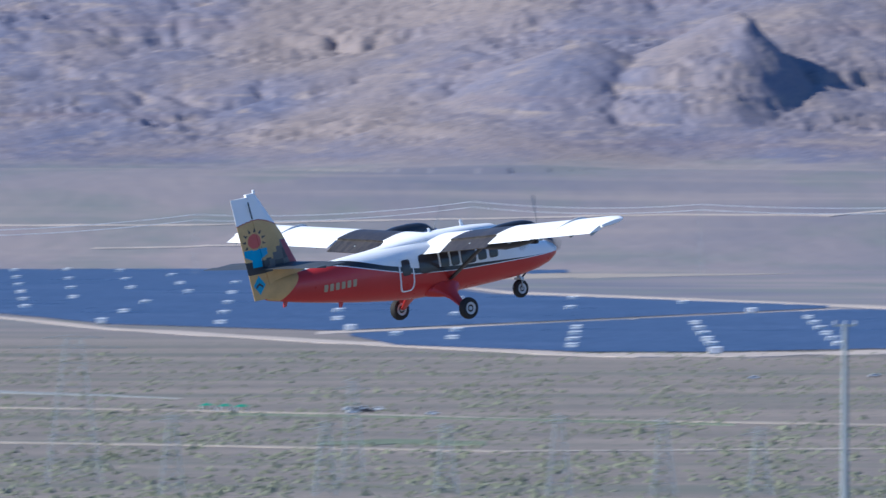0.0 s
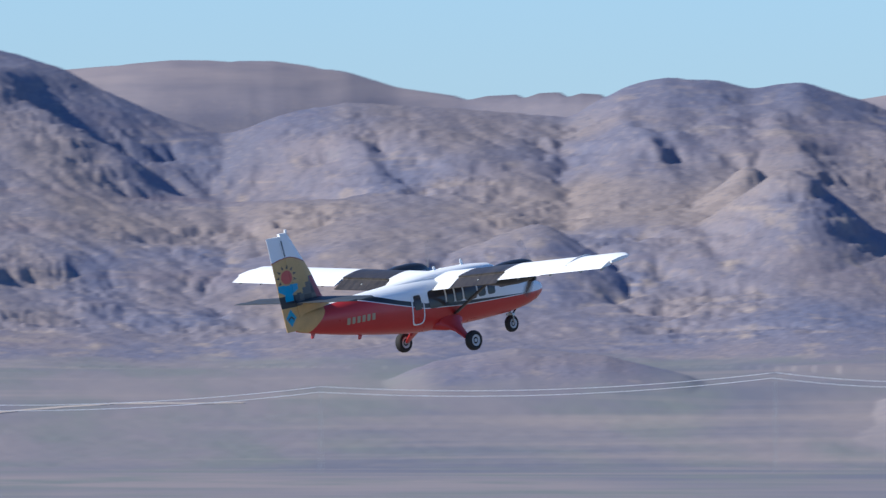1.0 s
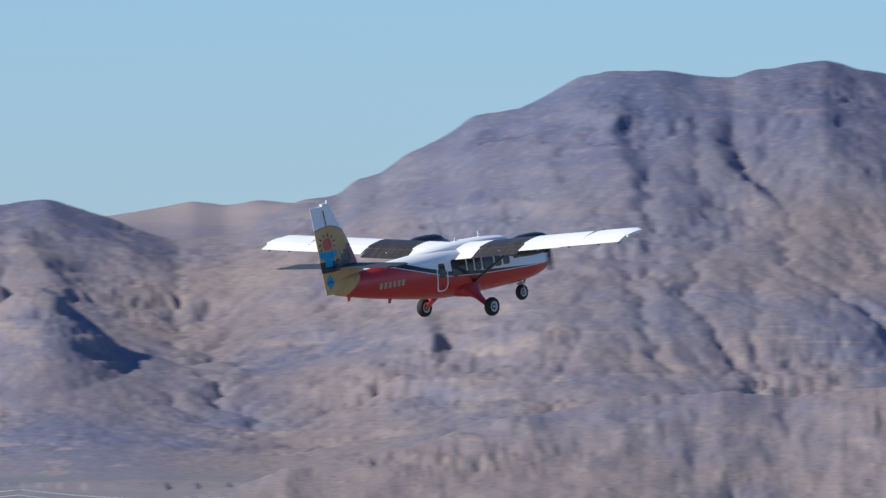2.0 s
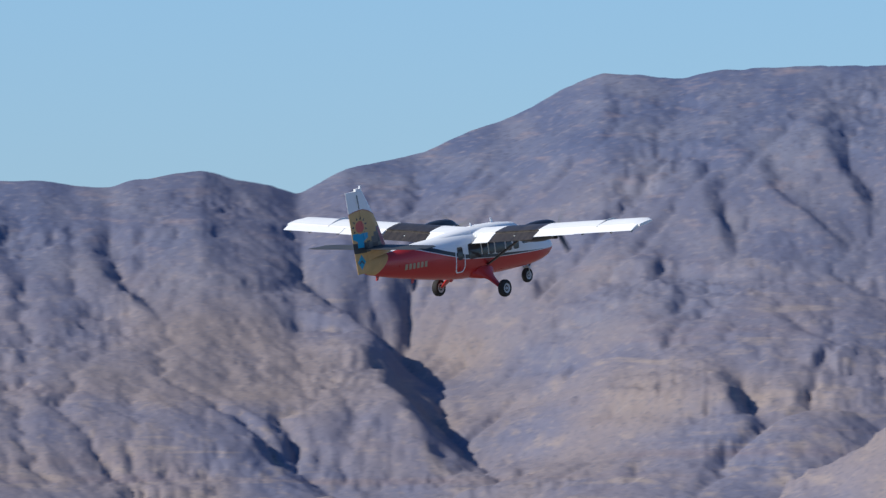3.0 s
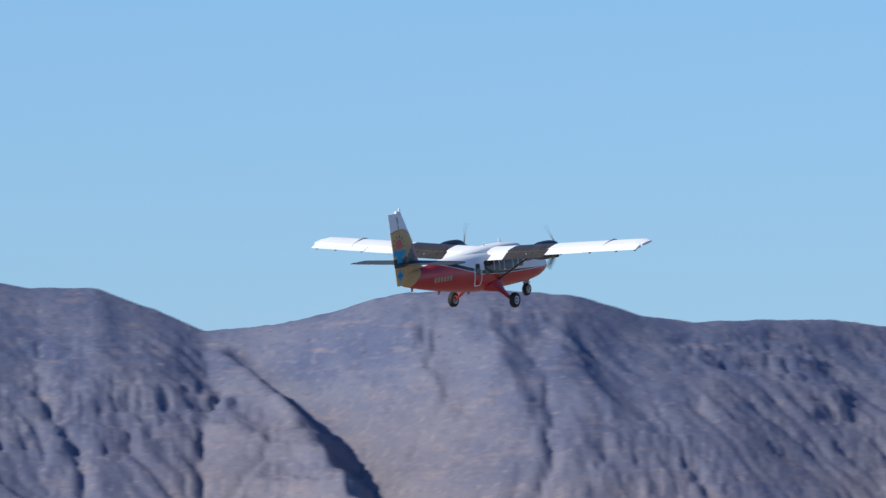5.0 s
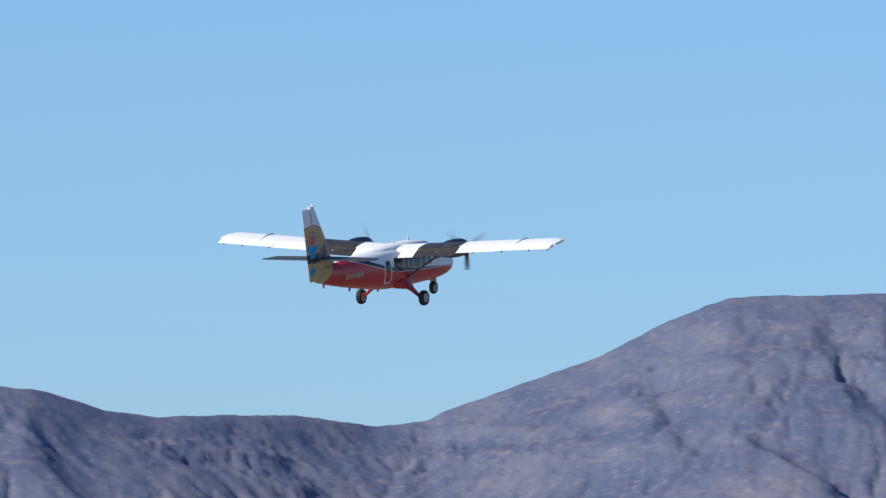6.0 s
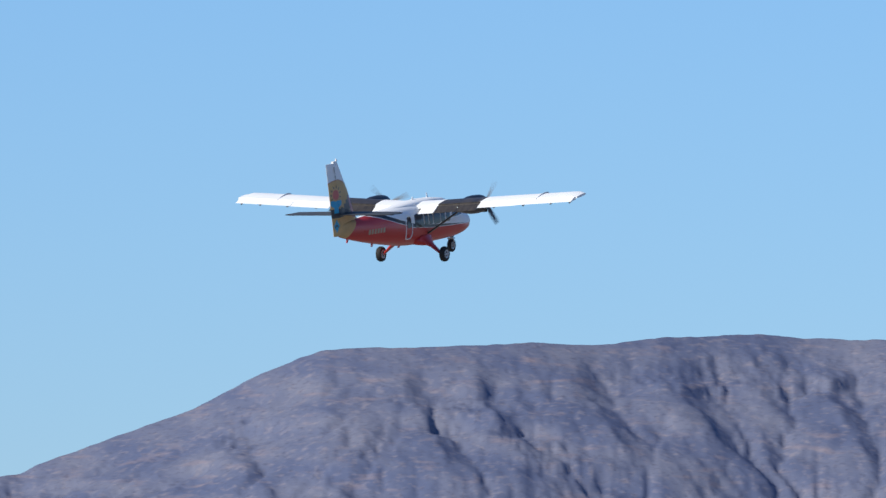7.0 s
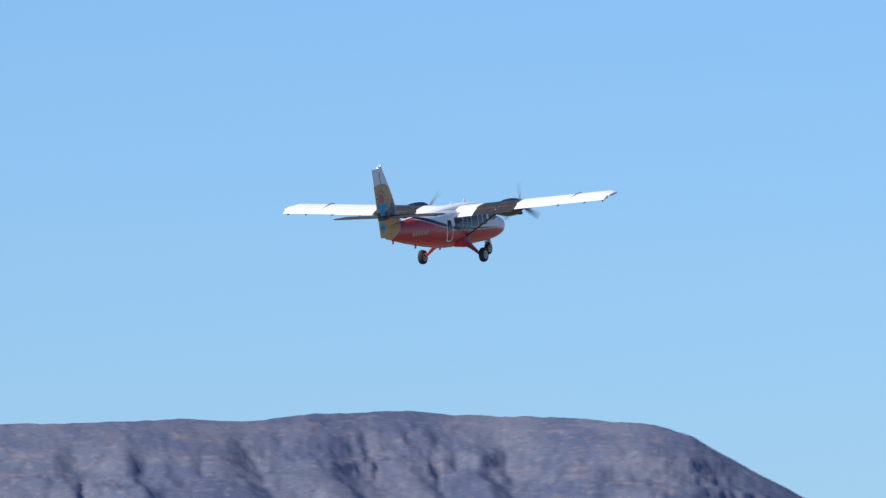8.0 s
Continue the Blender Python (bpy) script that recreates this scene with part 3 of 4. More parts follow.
def on_hull(name, s0, s1, z0, z1, mat, parent, side=1, proud=0.014, corner=0.35, lean=0.0, inner=None, label=""):
    """A thin panel with round corners that follows the hull; inner: the share left open in its middle."""
    bm = bmesh.new()
    sc, zc, sh, zh = (s0 + s1) / 2, (z0 + z1) / 2, (s1 - s0) / 2, (z1 - z0) / 2
    n, p = 28, 2 / corner if corner < 1 else 2
    rings = []
    for f, out in ((1.0, -0.02), (1.0, proud), *(((inner, proud), (inner, -0.02)) if inner else ((0.7, proud), (0.35, proud), (0.02, proud)))):
        r = []
        for k in range(n):
            c, q = math.cos(2 * math.pi * k / n), math.sin(2 * math.pi * k / n)
            e = 2 / p
            gap = 1 - f
            ds = math.copysign(abs(c) ** e, c) * (sh - gap * min(sh, zh) if inner else sh * f)
            dz = math.copysign(abs(q) ** e, q) * (zh - gap * min(sh, zh) if inner else zh * f)
            s, z = sc + ds + lean * dz, zc + dz
            r.append(at(side * (hull_x(s, z) + out), s, z))
        rings.append(r)
    loft(bm, rings, not inner)
    return part(name, bm, mat, parent, label)


def wing_z(x):
    return 3.40 - (9.9 - abs(x)) * 0.052


def foil(x, le, chord, z, a, b, thick=0.16, drop=0.15, droop=0.0, hinge=0.7):
    """A ring of an aerofoil at span x, between the shares a and b of its chord."""
    def half(t):
        return 5 * thick * (0.2969 * t ** 0.5 - 0.126 * t - 0.3516 * t * t + 0.2843 * t ** 3 - 0.1015 * t ** 4) * chord
    ts = [a + (b - a) * (0.5 - 0.5 * math.cos(math.pi * k / 10)) for k in range(11)]
    out = []
    for t, sg in [(t, 1.15) for t in ts] + [(t, -0.85) for t in ts[::-1]]:
        dip = max(0, t - hinge) * chord * math.tan(radians(droop))
        out.append(at(x, le + t * chord, z - drop * t - dip + sg * half(t) + (0.004 if sg > 0 else -0.004)))
    return out


def build_wing(plane):
    bm = bmesh.new()
    xs = [-9.92, -9.8, -9.55, -9.2, -8, -6.6, -4.32, -4.30, -3.4, -2.4, -1.84, -1.82, -0.9, 0, 0.9, 1.82, 1.84, 2.4, 3.4, 4.30, 4.32, 6.6, 8, 9.2, 9.55, 9.8, 9.92]

    def lead(x):
        o = max(0, abs(x) - 9.15) / 0.77
        return 5.33 + 0.45 * o ** 2.6

    rings = []
    for x in xs:
        le = lead(x)
        full = 7.33 - le
        rings.append(foil(x, le, full, wing_z(x), 0.0, (6.82 - le) / full, thick=0.155 if abs(x) < 9.7 else 0.08))
    loft(bm, rings, True, lambda i, j: 1 if 1.83 < abs((xs[i] + xs[i + 1]) / 2) < 4.31 else 0)
    wing = part("wing", bm, [WHITE, SOOT], plane, "white wing, dark with soot behind the engines")
    for side in (1, -1):
        for name, a, b, mat, droop in (("flap", 0.92, 1.81, WHITE, 17), ("flap", 1.86, 4.28, SOOT, 17), ("flap", 4.34, 6.59, WHITE, 10), ("aileron", 6.61, 9.80, WHITE, 8.5)):
            bm = bmesh.new()
            rg = [foil(side * x, 5.33, 2.0, wing_z(x) - 0.012, 0.715, 1.05 if b < 4.3 else 1.02, droop=droop, hinge=0.66) for x in np.linspace(a, b, 4)]
            part(name, loft(bm, rg), mat, plane)
        # fence over the leading edge, hinge brackets under the trailing edge
        bm = bmesh.new()
        ring = foil(side * 7.55, 5.27, 1.75, wing_z(7.55) + 0.03, 0.0, 0.92, thick=0.215, drop=0.12)
        ring2 = [p + Vector((0.03 * side, 0, 0)) for p in ring]
        part("wing_fence", loft(bm, [ring, ring2]), HUB, plane, "thin grey fence plate")
        for x in (3.1, 5.2, 6.9, 8.5, 9.6):
            bm = bmesh.new()
            z = wing_z(x)
            loft(bm, [[at(side * x + dx, s, zz) for s, zz in ((6.5, z - 0.16), (7.1, z - 0.2), (7.16, z - 0.36), (7.08, z - 0.38))] for dx in (-0.02, 0.02)])
            part("hinge_bracket", bm, GALV, plane)
        bm = bmesh.new()
        lo, hi = at(side * 0.86, 6.15, 1.42), at(side * 3.05, 6.0, wing_z(3.05) - 0.22)
        rings = []
        for p in (lo, hi):
            rings.append([p + Vector((0, 0.14 * math.cos(q), 0.05 * math.sin(q))) for q in np.linspace(0, 2 * math.pi, 13)[:-1]])
        part("wing_strut", loft(bm, rings), BLACK, plane, "dark streamlined strut")


# station, half width, under side, upper side
POD = ((3.50, 0.15, 2.60, 2.92), (3.58, 0.26, 2.44, 3.04), (3.8, 0.33, 2.34, 3.16), (4.1, 0.37, 2.30, 3.23), (4.6, 0.39, 2.28, 3.26), (5.2, 0.38, 2.31, 3.25),
       (5.8, 0.35, 2.40, 3.16), (6.3, 0.28, 2.50, 3.0), (6.7, 0.17, 2.58, 2.84), (6.95, 0.06, 2.64, 2.74))


def build_engine(plane, side):
    x0 = side * 2.85
    bm = bmesh.new()
    rings = []
    for s, hw, lo, hi in POD:
        m, h = (lo + hi) / 2, (hi - lo) / 2
        rings.append([at(x0 + hw * math.copysign(abs(math.cos(q)) ** 0.8, math.cos(q)), s, m + h * math.copysign(abs(math.sin(q)) ** 0.8, math.sin(q))) for q in np.linspace(0, 2 * math.pi, 21)[:-1]])
    pod = part("nacelle", loft(bm, rings), BLACK, plane, "black engine pod")
    for k in (-1, 1):
        bm = rod(bmesh.new(), at(x0 + k * 0.30, 3.95, 2.85), at(x0 + k * 0.52, 4.35, 2.80), 0.10, 0.08, 12)
        part("exhaust_stub", bm, STEEL, pod)
    bm = box(bmesh.new(), at(x0 - 0.2, 3.75, 2.28), at(x0 + 0.2, 3.55, 2.46))
    bmesh.ops.bevel(bm, geom=bm.edges, offset=0.04, segments=2, affect="EDGES")
    part("air_intake", bm, SOOT, pod)
    prop = part("propeller", spin(bmesh.new(), [(0.02, 0.36), (0.09, 0.30), (0.16, 0.12), (0.18, 0.0), (0.18, -0.08)], pose(0, 0, 0, -90, 0, 0), 20), STEEL, plane, "three-bladed propeller with a metal spinner")
    prop.matrix_basis = Matrix.Translation(at(x0, 3.42, 2.76))
    for k in range(3):
        bm = bmesh.new()
        rings = []
        for r, c, tw in ((0.12, 0.12, 70), (0.3, 0.18, 58), (0.6, 0.24, 44), (0.95, 0.24, 34), (1.2, 0.20, 28), (1.29, 0.12, 26)):
            q = pose(0, 0, 0, 0, 0, tw)
            rings.append([Vector((0, 0, r)) + q @ Vector((0.012 * math.sin(a), c / 2 * math.cos(a), 0)) for a in np.linspace(0, 2 * math.pi, 9)[:-1]])
        loft(bm, rings)
        bm.transform(pose(0, 0, 0, 0, 120 * k, 0))
        part("blade", bm, GREYBLADE, prop)
    return prop


def fin_paint(s, z):
    """Livery of the tail: a dome of tan with a sun, a bird-shaped device, steps and an arrowhead."""
    if ((s - 14.81) / 0.30) ** 2 + ((z - 4.17) / 0.27) ** 2 < 1:
        return 3
    ang, rad = math.atan2((z - 4.17) / 0.27, (s - 14.81) / 0.30), math.hypot((s - 14.81) / 0.30, (z - 4.17) / 0.27)
    if 1.28 < rad < 1.85 and z > 3.92:
        off = (ang / (math.pi / 5.5) + 0.5) % 1 - 0.5
        if abs(off) < 0.27 * (1.85 - rad) / 0.57:
            return 4
    if rad < 1.2:
        return 1
    if 3.50 < z < 3.88 and 14.27 < s < 15.32 and (z > 3.64 or abs(s - 14.80) < 0.52 - (3.64 - z) * 2.2):
        return 2
    if 3.22 < z <= 3.50 and abs(s - 14.79) < 0.21:
        return 2
    if 2.98 < z < 3.44 and 14.33 < s and (z < 3.28 or abs(s - 14.79) > 0.21):
        return 4
    if abs(s - 14.81) / 0.27 + abs(z - 2.56) / 0.35 < 1:
        return 4 if abs(z - 2.50 + abs(s - 14.81) * 0.7 - 0.1) < 0.045 and abs(s - 14.81) < 0.16 else 2
    if s < 13.42 - (z - 2.9) * -0.12 and 2.9 < z < 4.02 and s < 13.18 + (z - 3.05) * 0.40:
        return 6
    if 3.02 < z < 4.06:
        edge = 13.62 + 0.2 * math.floor((4.06 - z) / 0.21)
        if s < min(edge, 14.35) and z > 3.1:
            return 5 if (math.floor((s - 0.1) / 0.42) + math.floor(z / 0.42)) % 3 else 4
    if 3.0 < z < 3.5 and 14.12 < s < 14.36:
        return 4
    dome = 4.95 - 0.33 * max(0, 14.57 - s) ** 1.5 - 0.16 * max(0, s - 14.57) ** 2
    rim = 0.035
    if z > dome:
        return 0
    if z > dome - rim:
        return 6
    return 1


def tail_plate(name, front, rear, z0, z1, thick, plane, label):
    """A tall thin surface between two edges given as functions of height, painted cell by cell."""
    bm = bmesh.new()
    nz, ns = 120, 48
    for side in (1, -1):
        grid = []
        for i in range(nz + 1):
            z = z0 + (z1 - z0) * i / nz
            a, b = front(z), rear(z)
            row = []
            for j in range(ns + 1):
                t = j / ns
                s = a + (b - a) * t
                row.append(bm.verts.new(at(side * max(0.006, thick(t) * (1 - 0.45 * (z - 2) / 4)), s, z)))
            grid.append(row)
        for i in range(nz):
            for j in range(ns):
                q = (grid[i][j], grid[i][j + 1], grid[i + 1][j + 1], grid[i + 1][j])
                c = sum((v.co for v in q), Vector()) / 4
                f = bm.faces.new(q)
                f.material_index = fin_paint(7 - c.y, c.z + 2)
        if side == 1:
            first = grid
    for i in range(nz):
        for j in (0, ns):
            f = bm.faces.new((first[i][j], first[i + 1][j], grid[i + 1][j], grid[i][j]))
            f.material_index = fin_paint(7 - first[i][j].co.y, first[i][j].co.z + 2)
    for i in (0, nz):
        for j in range(ns):
            bm.faces.new((first[i][j], first[i][j + 1], grid[i][j + 1], grid[i][j]))
    return part(name, bm, [WHITE, TAN, BLUE, CORAL, BLACK, STONE, CRIMSON], plane, label)


def build_tail(plane):
    def te(z):
        return 15.09 + (z - 2.0) * 0.152

    def joint(z):
        return 14.30 + (z - 2.0) * 0.165

    def le(z):
        return float(np.interp(z, (1.9, 2.6, 2.8, 3.05, 3.5, 4.27, 5.0, 5.82, 5.95), (13.6, 12.3, 12.5, 12.80, 13.02, 13.40, 13.88, 14.42, 14.62)))
    tail_plate("fin", le, lambda z: joint(z) - 0.012, 2.1, 5.90, lambda t: 0.115 * min(1, (t / 0.28) ** 0.6), plane, "white tip over tan livery with a sun and steps")
    tail_plate("rudder", joint, te, 2.02, 5.80, lambda t: 0.105 * (1 - t * 0.9), plane, "tan rudder with a turquoise arrowhead")
    for side in (1, -1):
        bm = loft(bmesh.new(), [[at(side * x, joint(z) - 0.012 + ds, z) for ds in (-0.03, 0.03)] + [at(side * 0.05, joint(z) - 0.012 + ds, z) for ds in (0.03, -0.03)] for z, x in ((4.98, 0.082), (5.3, 0.076), (5.62, 0.070))])
        part("rudder_slot", bm, BLACK, plane, "dark slot at the rudder hinge")
    bm = rod(bmesh.new(), at(0, 14.5, 5.88), at(0, 14.5, 6.02), 0.06, 0.05, 10)
    part("beacon", bm, HUT, plane)
    bm = rod(bmesh.new(), at(0.10, 14.88, 5.15), at(0.10, 15.02, 5.55), 0.02, 0.02, 6)
    part("hinge_arm", bm, HUT, plane)
    for side in (1, -1):
        bm = bmesh.new()
        rg = []
        for x, l, c in ((0.06, 12.92, 1.22), (1.6, 13.02, 1.14), (2.9, 13.12, 1.05), (3.1, 13.25, 0.9), (3.15, 13.45, 0.65)):
            rg.append(foil(side * x, l, c, 3.10, 0, 1, thick=0.11 if x < 3 else 0.06, drop=0.0))
        part("tailplane", loft(bm, rg), TAIL, plane, "dark grey tailplane")
        bm = bmesh.new()
        rg = []
        for x, c in ((0.2, 1.80), (1.6, 1.68), (3.06, 1.55)):
            rg.append(foil(side * x, 12.95 + x * 0.05, c, 3.10, 0.70, 1.0, thick=0.09, drop=0.0, droop=-4))
        part("elevator", loft(bm, rg), TAIL, plane)


def wheel(name, plane, x, s, z, r, w, label):
    gear = part(name, spin(bmesh.new(), [(r * 0.56, -w * .36), (r * 0.72, -w * .5), (r * 0.92, -w * .42), (r, -w * .18), (r, w * .18), (r * 0.92, w * .42), (r * 0.72, w * .5), (r * 0.56, w * .36)], pose(0, 0, 0, 0, 90, 0)), RUBBER, plane, label)
    gear.matrix_basis = Matrix.Translation(at(x, s, z))
    part("hub", spin(bmesh.new(), [(0.03, -w * .47), (r * 0.16, -w * .47), (r * 0.20, -w * .34), (r * 0.34, -w * .36), (r * 0.40, -w * .44), (r * 0.57, -w * .46), (r * 0.57, w * .46), (r * 0.40, w * .44), (r * 0.34, w * .36), (r * 0.20, w * .34), (r * 0.16, w * .47), (0.03, w * .47)], pose(0, 0, 0, 0, 90, 0), 24), HUB, gear)
    return gear


def build_gear(plane):
    for side in (1, -1):
        bm = bmesh.new()
        rings = []
        for x, s0, s1, z0, z1 in ((0.45, 5.55, 7.35, 0.83, 1.40), (0.84, 5.75, 7.15, 0.80, 1.36), (0.98, 6.02, 6.85, 0.80, 1.12), (1.16, 6.15, 6.68, 0.70, 0.92), (1.66, 6.27, 6.52, 0.31, 0.43)):
            sc, zc, sh, zh = (s0 + s1) / 2, (z0 + z1) / 2, (s1 - s0) / 2, (z1 - z0) / 2
            rings.append([at(side * x, sc + sh * math.copysign(abs(math.cos(q)) ** .8, math.cos(q)), zc + zh * math.copysign(abs(math.sin(q)) ** .8, math.sin(q))) for q in np.linspace(0, 2 * math.pi, 17)[:-1]])
        part("main_leg", loft(bm, rings), RED, plane, "red faired undercarriage leg")
        wheel("main_wheel", plane, side * 1.86, 6.40, 0.34, 0.40, 0.30, "black tyre on a pale hub")
    fork = bmesh.new()
    rod(fork, at(0, 2.0, 1.05), at(0, 1.98, 0.74), 0.07)
    for k in (-1, 1):
        rod(fork, at(k * 0.14, 1.98, 0.78), at(k * 0.14, 1.97, 0.38), 0.03)
    box(fork, at(-0.17, 2.06, 0.72), at(0.17, 1.88, 0.80))
    part("nose_leg", fork, STEEL, plane, "steel fork")
    rodm = rod(bmesh.new(), at(0, 1.9, 0.72), at(0, 1.42, 1.06), 0.035)
    part("drag_brace", rodm, BLACK, plane)
    wheel("nose_wheel", plane, 0, 1.97, 0.38, 0.34, 0.24, "black tyre on a pale hub")


def build_plane():
    plane = thing("airplane", "red and white twin-propeller airliner climbing with wheels down", "airplane")
    hull = build_hull(plane)
    for side in (1, -1):
        for s0, s1, z0, z1 in ((6.68, 7.66, 1.80, 2.52), (6.16, 6.58, 1.86, 2.51), (5.64, 6.06, 1.86, 2.50), (4.80, 5.54, 1.82, 2.47), (4.26, 4.70, 1.85, 2.42), (3.68, 4.12, 1.85, 2.40)):
            on_hull("window", s0, s1, z0, z1, GLASS, hull, side, label="dark cabin window")
        on_hull("cockpit_window", 2.35, 3.35, 2.02, 2.44, GLASS, hull, side, lean=-0.3, label="dark cockpit side window")
        on_hull("windscreen", 1.85, 2.28, 2.06, 2.40, GLASS, hull, side, lean=-0.8)
        door = on_hull("door", 7.95, 8.66, 1.26, 2.55, WHITE, plane, side, proud=0.02, corner=0.5, inner=0.86, label="rounded pale door surround")
        on_hull("door_window", 8.10, 8.50, 1.86, 2.45, GLASS, door, side)
        for k in range(6):
            s = 12.06 - 0.255 * k
            z = 1.985 - 0.0 * k
            on_hull("marking_bar", s - 0.16, s, z - 0.13, z + 0.13, CREAM, hull, side, proud=0.006, corner=0.3, lean=-0.15)
    # blade aerials, roof hatch and tail bumper
    for x, s, z, h in ((0, 4.47, 3.02, 0.36), (0.0, 6.1, 3.03, 0.28), (-0.25, 5.4, 3.0, 0.16)):
        bm = loft(bmesh.new(), [[at(x + dx, s + a, z + b) for a, b in ((-0.10, 0), (0.10, 0), (0.14, h), (0.05, h))] for dx in (-0.012, 0.012)])
        part("aerial", bm, WHITE, plane)
    on = bmesh.new()
    rings = []
    for s, w, h in ((2.6, 0.2, 0.0), (3.2, 0.42, 0.10), (4.4, 0.52, 0.15), (5.6, 0.52, 0.16), (6.8, 0.5, 0.14), (8.2, 0.40, 0.08), (9.6, 0.2, 0.0)):
        rings.append([at(w * math.cos(q), s, hull_at(s)[2] - 0.06 + (h + 0.05) * max(-0.3, math.sin(q))) for q in np.linspace(0, 2 * math.pi, 17)[:-1]])
    part("roof_fairing", loft(on, rings), WHITE, plane)
    for s, z, h in ((13.6, 1.80, 0.22), (10.9, 1.33, 0.2), (7.9, 0.92, 0.12)):
        bm = loft(bmesh.new(), [[at(dx, s + a, z + b) for a, b in ((-0.14, 0.06), (0.12, 0.06), (0.14, -h), (0.02, -h))] for dx in (-0.02, 0.02)])
        part("belly_aerial", bm, RED, plane)
    build_wing(plane)
    build_tail(plane)
    build_gear(plane)
    return plane, [build_engine(plane, s) for s in (1, -1)]


airplane, propellers = build_plane()


# ---- the valley floor ----
def floor_at(x, y):
    """Bearing units and distance of a spot of the flat floor, from its place in the first view."""
    return x - 784, 25 * LENS / (y - 300)


def spot(w, d, z=0.0):
    return Vector((d * math.sin(w / LENS), d * math.cos(w / LENS), z))


def land(w, d):
    return float(relief(np.array([float(w)]), np.array([float(d)]))[0])


# blocks of the solar farm, as corners of their outline in the first view
BLOCK_WEST = ((-900, 480), (430, 478), (880, 525), (1480, 546), (1380, 551), (1000, 569), (600, 587), (190, 575), (0, 556), (-900, 540))
BLOCK_EAST = ((620, 596), (1100, 571), (1500, 552), (1620, 553), (2400, 582), (2900, 598), (2900, 606), (2390, 601), (1900, 612), (1300, 624), (1040, 625), (700, 612))
BLOCK_STRIP = ((900, 482), (1010, 481), (1015, 484), (940, 486))


def build_array(corners, label):
    """Rows of tilted glass tables filling an outline on the ground; the nearest are parts of their own."""
    block = thing("solar_array", label, "solar panels", "solar farm blocks")
    pts = [floor_at(*c) for c in corners]
    rng = random.Random(4)
    slabs = []

    def slab(w0, w1, d):
        return [tuple(spot(w, d + dd, z)) for dd, z in ((-1.1, 0.14), (1.1, 0.52), (1.1, 0.48), (-1.1, 0.10)) for w in (w0, w1)]

    d, rows = min(p[1] for p in pts), 0
    while d < max(p[1] for p in pts):
        cross = sorted(a[0] + (b[0] - a[0]) * (d - a[1]) / (b[1] - a[1]) for a, b in zip(pts, pts[1:] + pts[:1]) if (a[1] <= d) != (b[1] <= d))
        for a, b in zip(cross[::2], cross[1::2]):
            step = 46 * LENS / d
            w = a
            while w < b - 4:
                e = min(b, w + step)
                slabs.append(slab(w, e - 1.2 * LENS / d, d))
                w = e
        rows += 1
        d += (4.6 if rows % 24 else 11.0) + rng.uniform(-0.05, 0.05)
    sides = ((0, 1, 3, 2), (2, 3, 5, 4), (4, 5, 7, 6), (6, 7, 1, 0), (0, 2, 4, 6), (1, 7, 5, 3))

    def mesh_of(name, group):
        me = bpy.data.meshes.new(name)
        me.from_pydata([v for g in group for v in g], [], [[8 * i + k for k in q] for i in range(len(group)) for q in sides])
        me.materials.append(PANEL)
        ob = new(name, me)
        ob.parent = block
        return ob
    for g in slabs[:300]:
        mesh_of("solar_table", [g])
    if slabs[300:]:
        tagged(mesh_of("distant_array", slabs[300:]), kind="stuff")


build_array(BLOCK_WEST, "wide block of dark blue solar panel rows on desert floor")
build_array(BLOCK_EAST, "long block of dark blue solar panel rows beside dirt road")
build_array(BLOCK_STRIP, "narrow far strip of dark blue solar panel rows")


def build_strip(name, way, width, label, mat=DIRT, lift=0.06, taper=0.0):
    """A dirt strip draped over the land, along points of bearing and distance."""
    bm = bmesh.new()
    line_pts = []
    for (w0, d0), (w1, d1) in zip(way, way[1:]):
        n = max(2, int(abs(w1 - w0) / 40))
        line_pts += [(w0 + (w1 - w0) * k / n, d0 + (d1 - d0) * k / n) for k in range(n)]
    line_pts.append(way[-1])
    prev = None
    ws, ds = (np.array([p[k] for p in line_pts], dtype=float) for k in (0, 1))
    halves = np.array([width / 2 * (0.8 + 0.4 * noise.noise(Vector((w * 0.01, d * 0.01, 3)))) for w, d in line_pts])
    halves = halves * np.linspace(1, 1 - taper, len(halves))
    cut = ((-1.04, -0.8), (-1, lift), (0, lift + 0.02), (1, lift), (1.04, -0.8))
    sides = [relief(ws, ds + sg * halves) + up for sg, up in cut]
    for k, (w, d) in enumerate(line_pts):
        half = halves[k]
        pair = [bm.verts.new(spot(w, d + sg * half, float(sides[i][k]))) for i, (sg, up) in enumerate(cut)]
        if prev:
            for i in range(4):
                bm.faces.new((prev[i], pair[i], pair[i + 1], prev[i + 1]))
        prev = pair
    me = bpy.data.meshes.new(name)
    bm.to_mesh(me)
    bm.free()
    me.materials.append(mat)
    return new(name, me)


def strip(name, way, width, label, mat=DIRT, lift=0.06, taper=0.0):
    ob = build_strip(name, way, width, label, mat, lift, taper)
    tagged(ob, label, "dirt road", kind="structure")


def px(*pts):
    return [floor_at(*p) for p in pts]


def slope_way(*pts):
    """Spots on the gravel fan, from bearing units and units below the eye's level."""
    out = []
    for w, h in pts:
        ds = np.linspace(3040, 3700, 400)
        hs = (relief(np.full(400, float(w)), ds) - 25) * LENS / ds
        out.append((w, float(ds[np.argmin(np.abs(hs - h))])))
    return out


strip("road_middle", px((560, 590), (1000, 573), (1480, 549), (1640, 549)), 34, "pale dirt road between two blocks of solar panels")
strip("road_north", px((480, 477), (900, 518), (1480, 541), (1900, 557), (2400, 576), (3000, 594)), 46, "pale dirt road along the far edge of the solar farm")
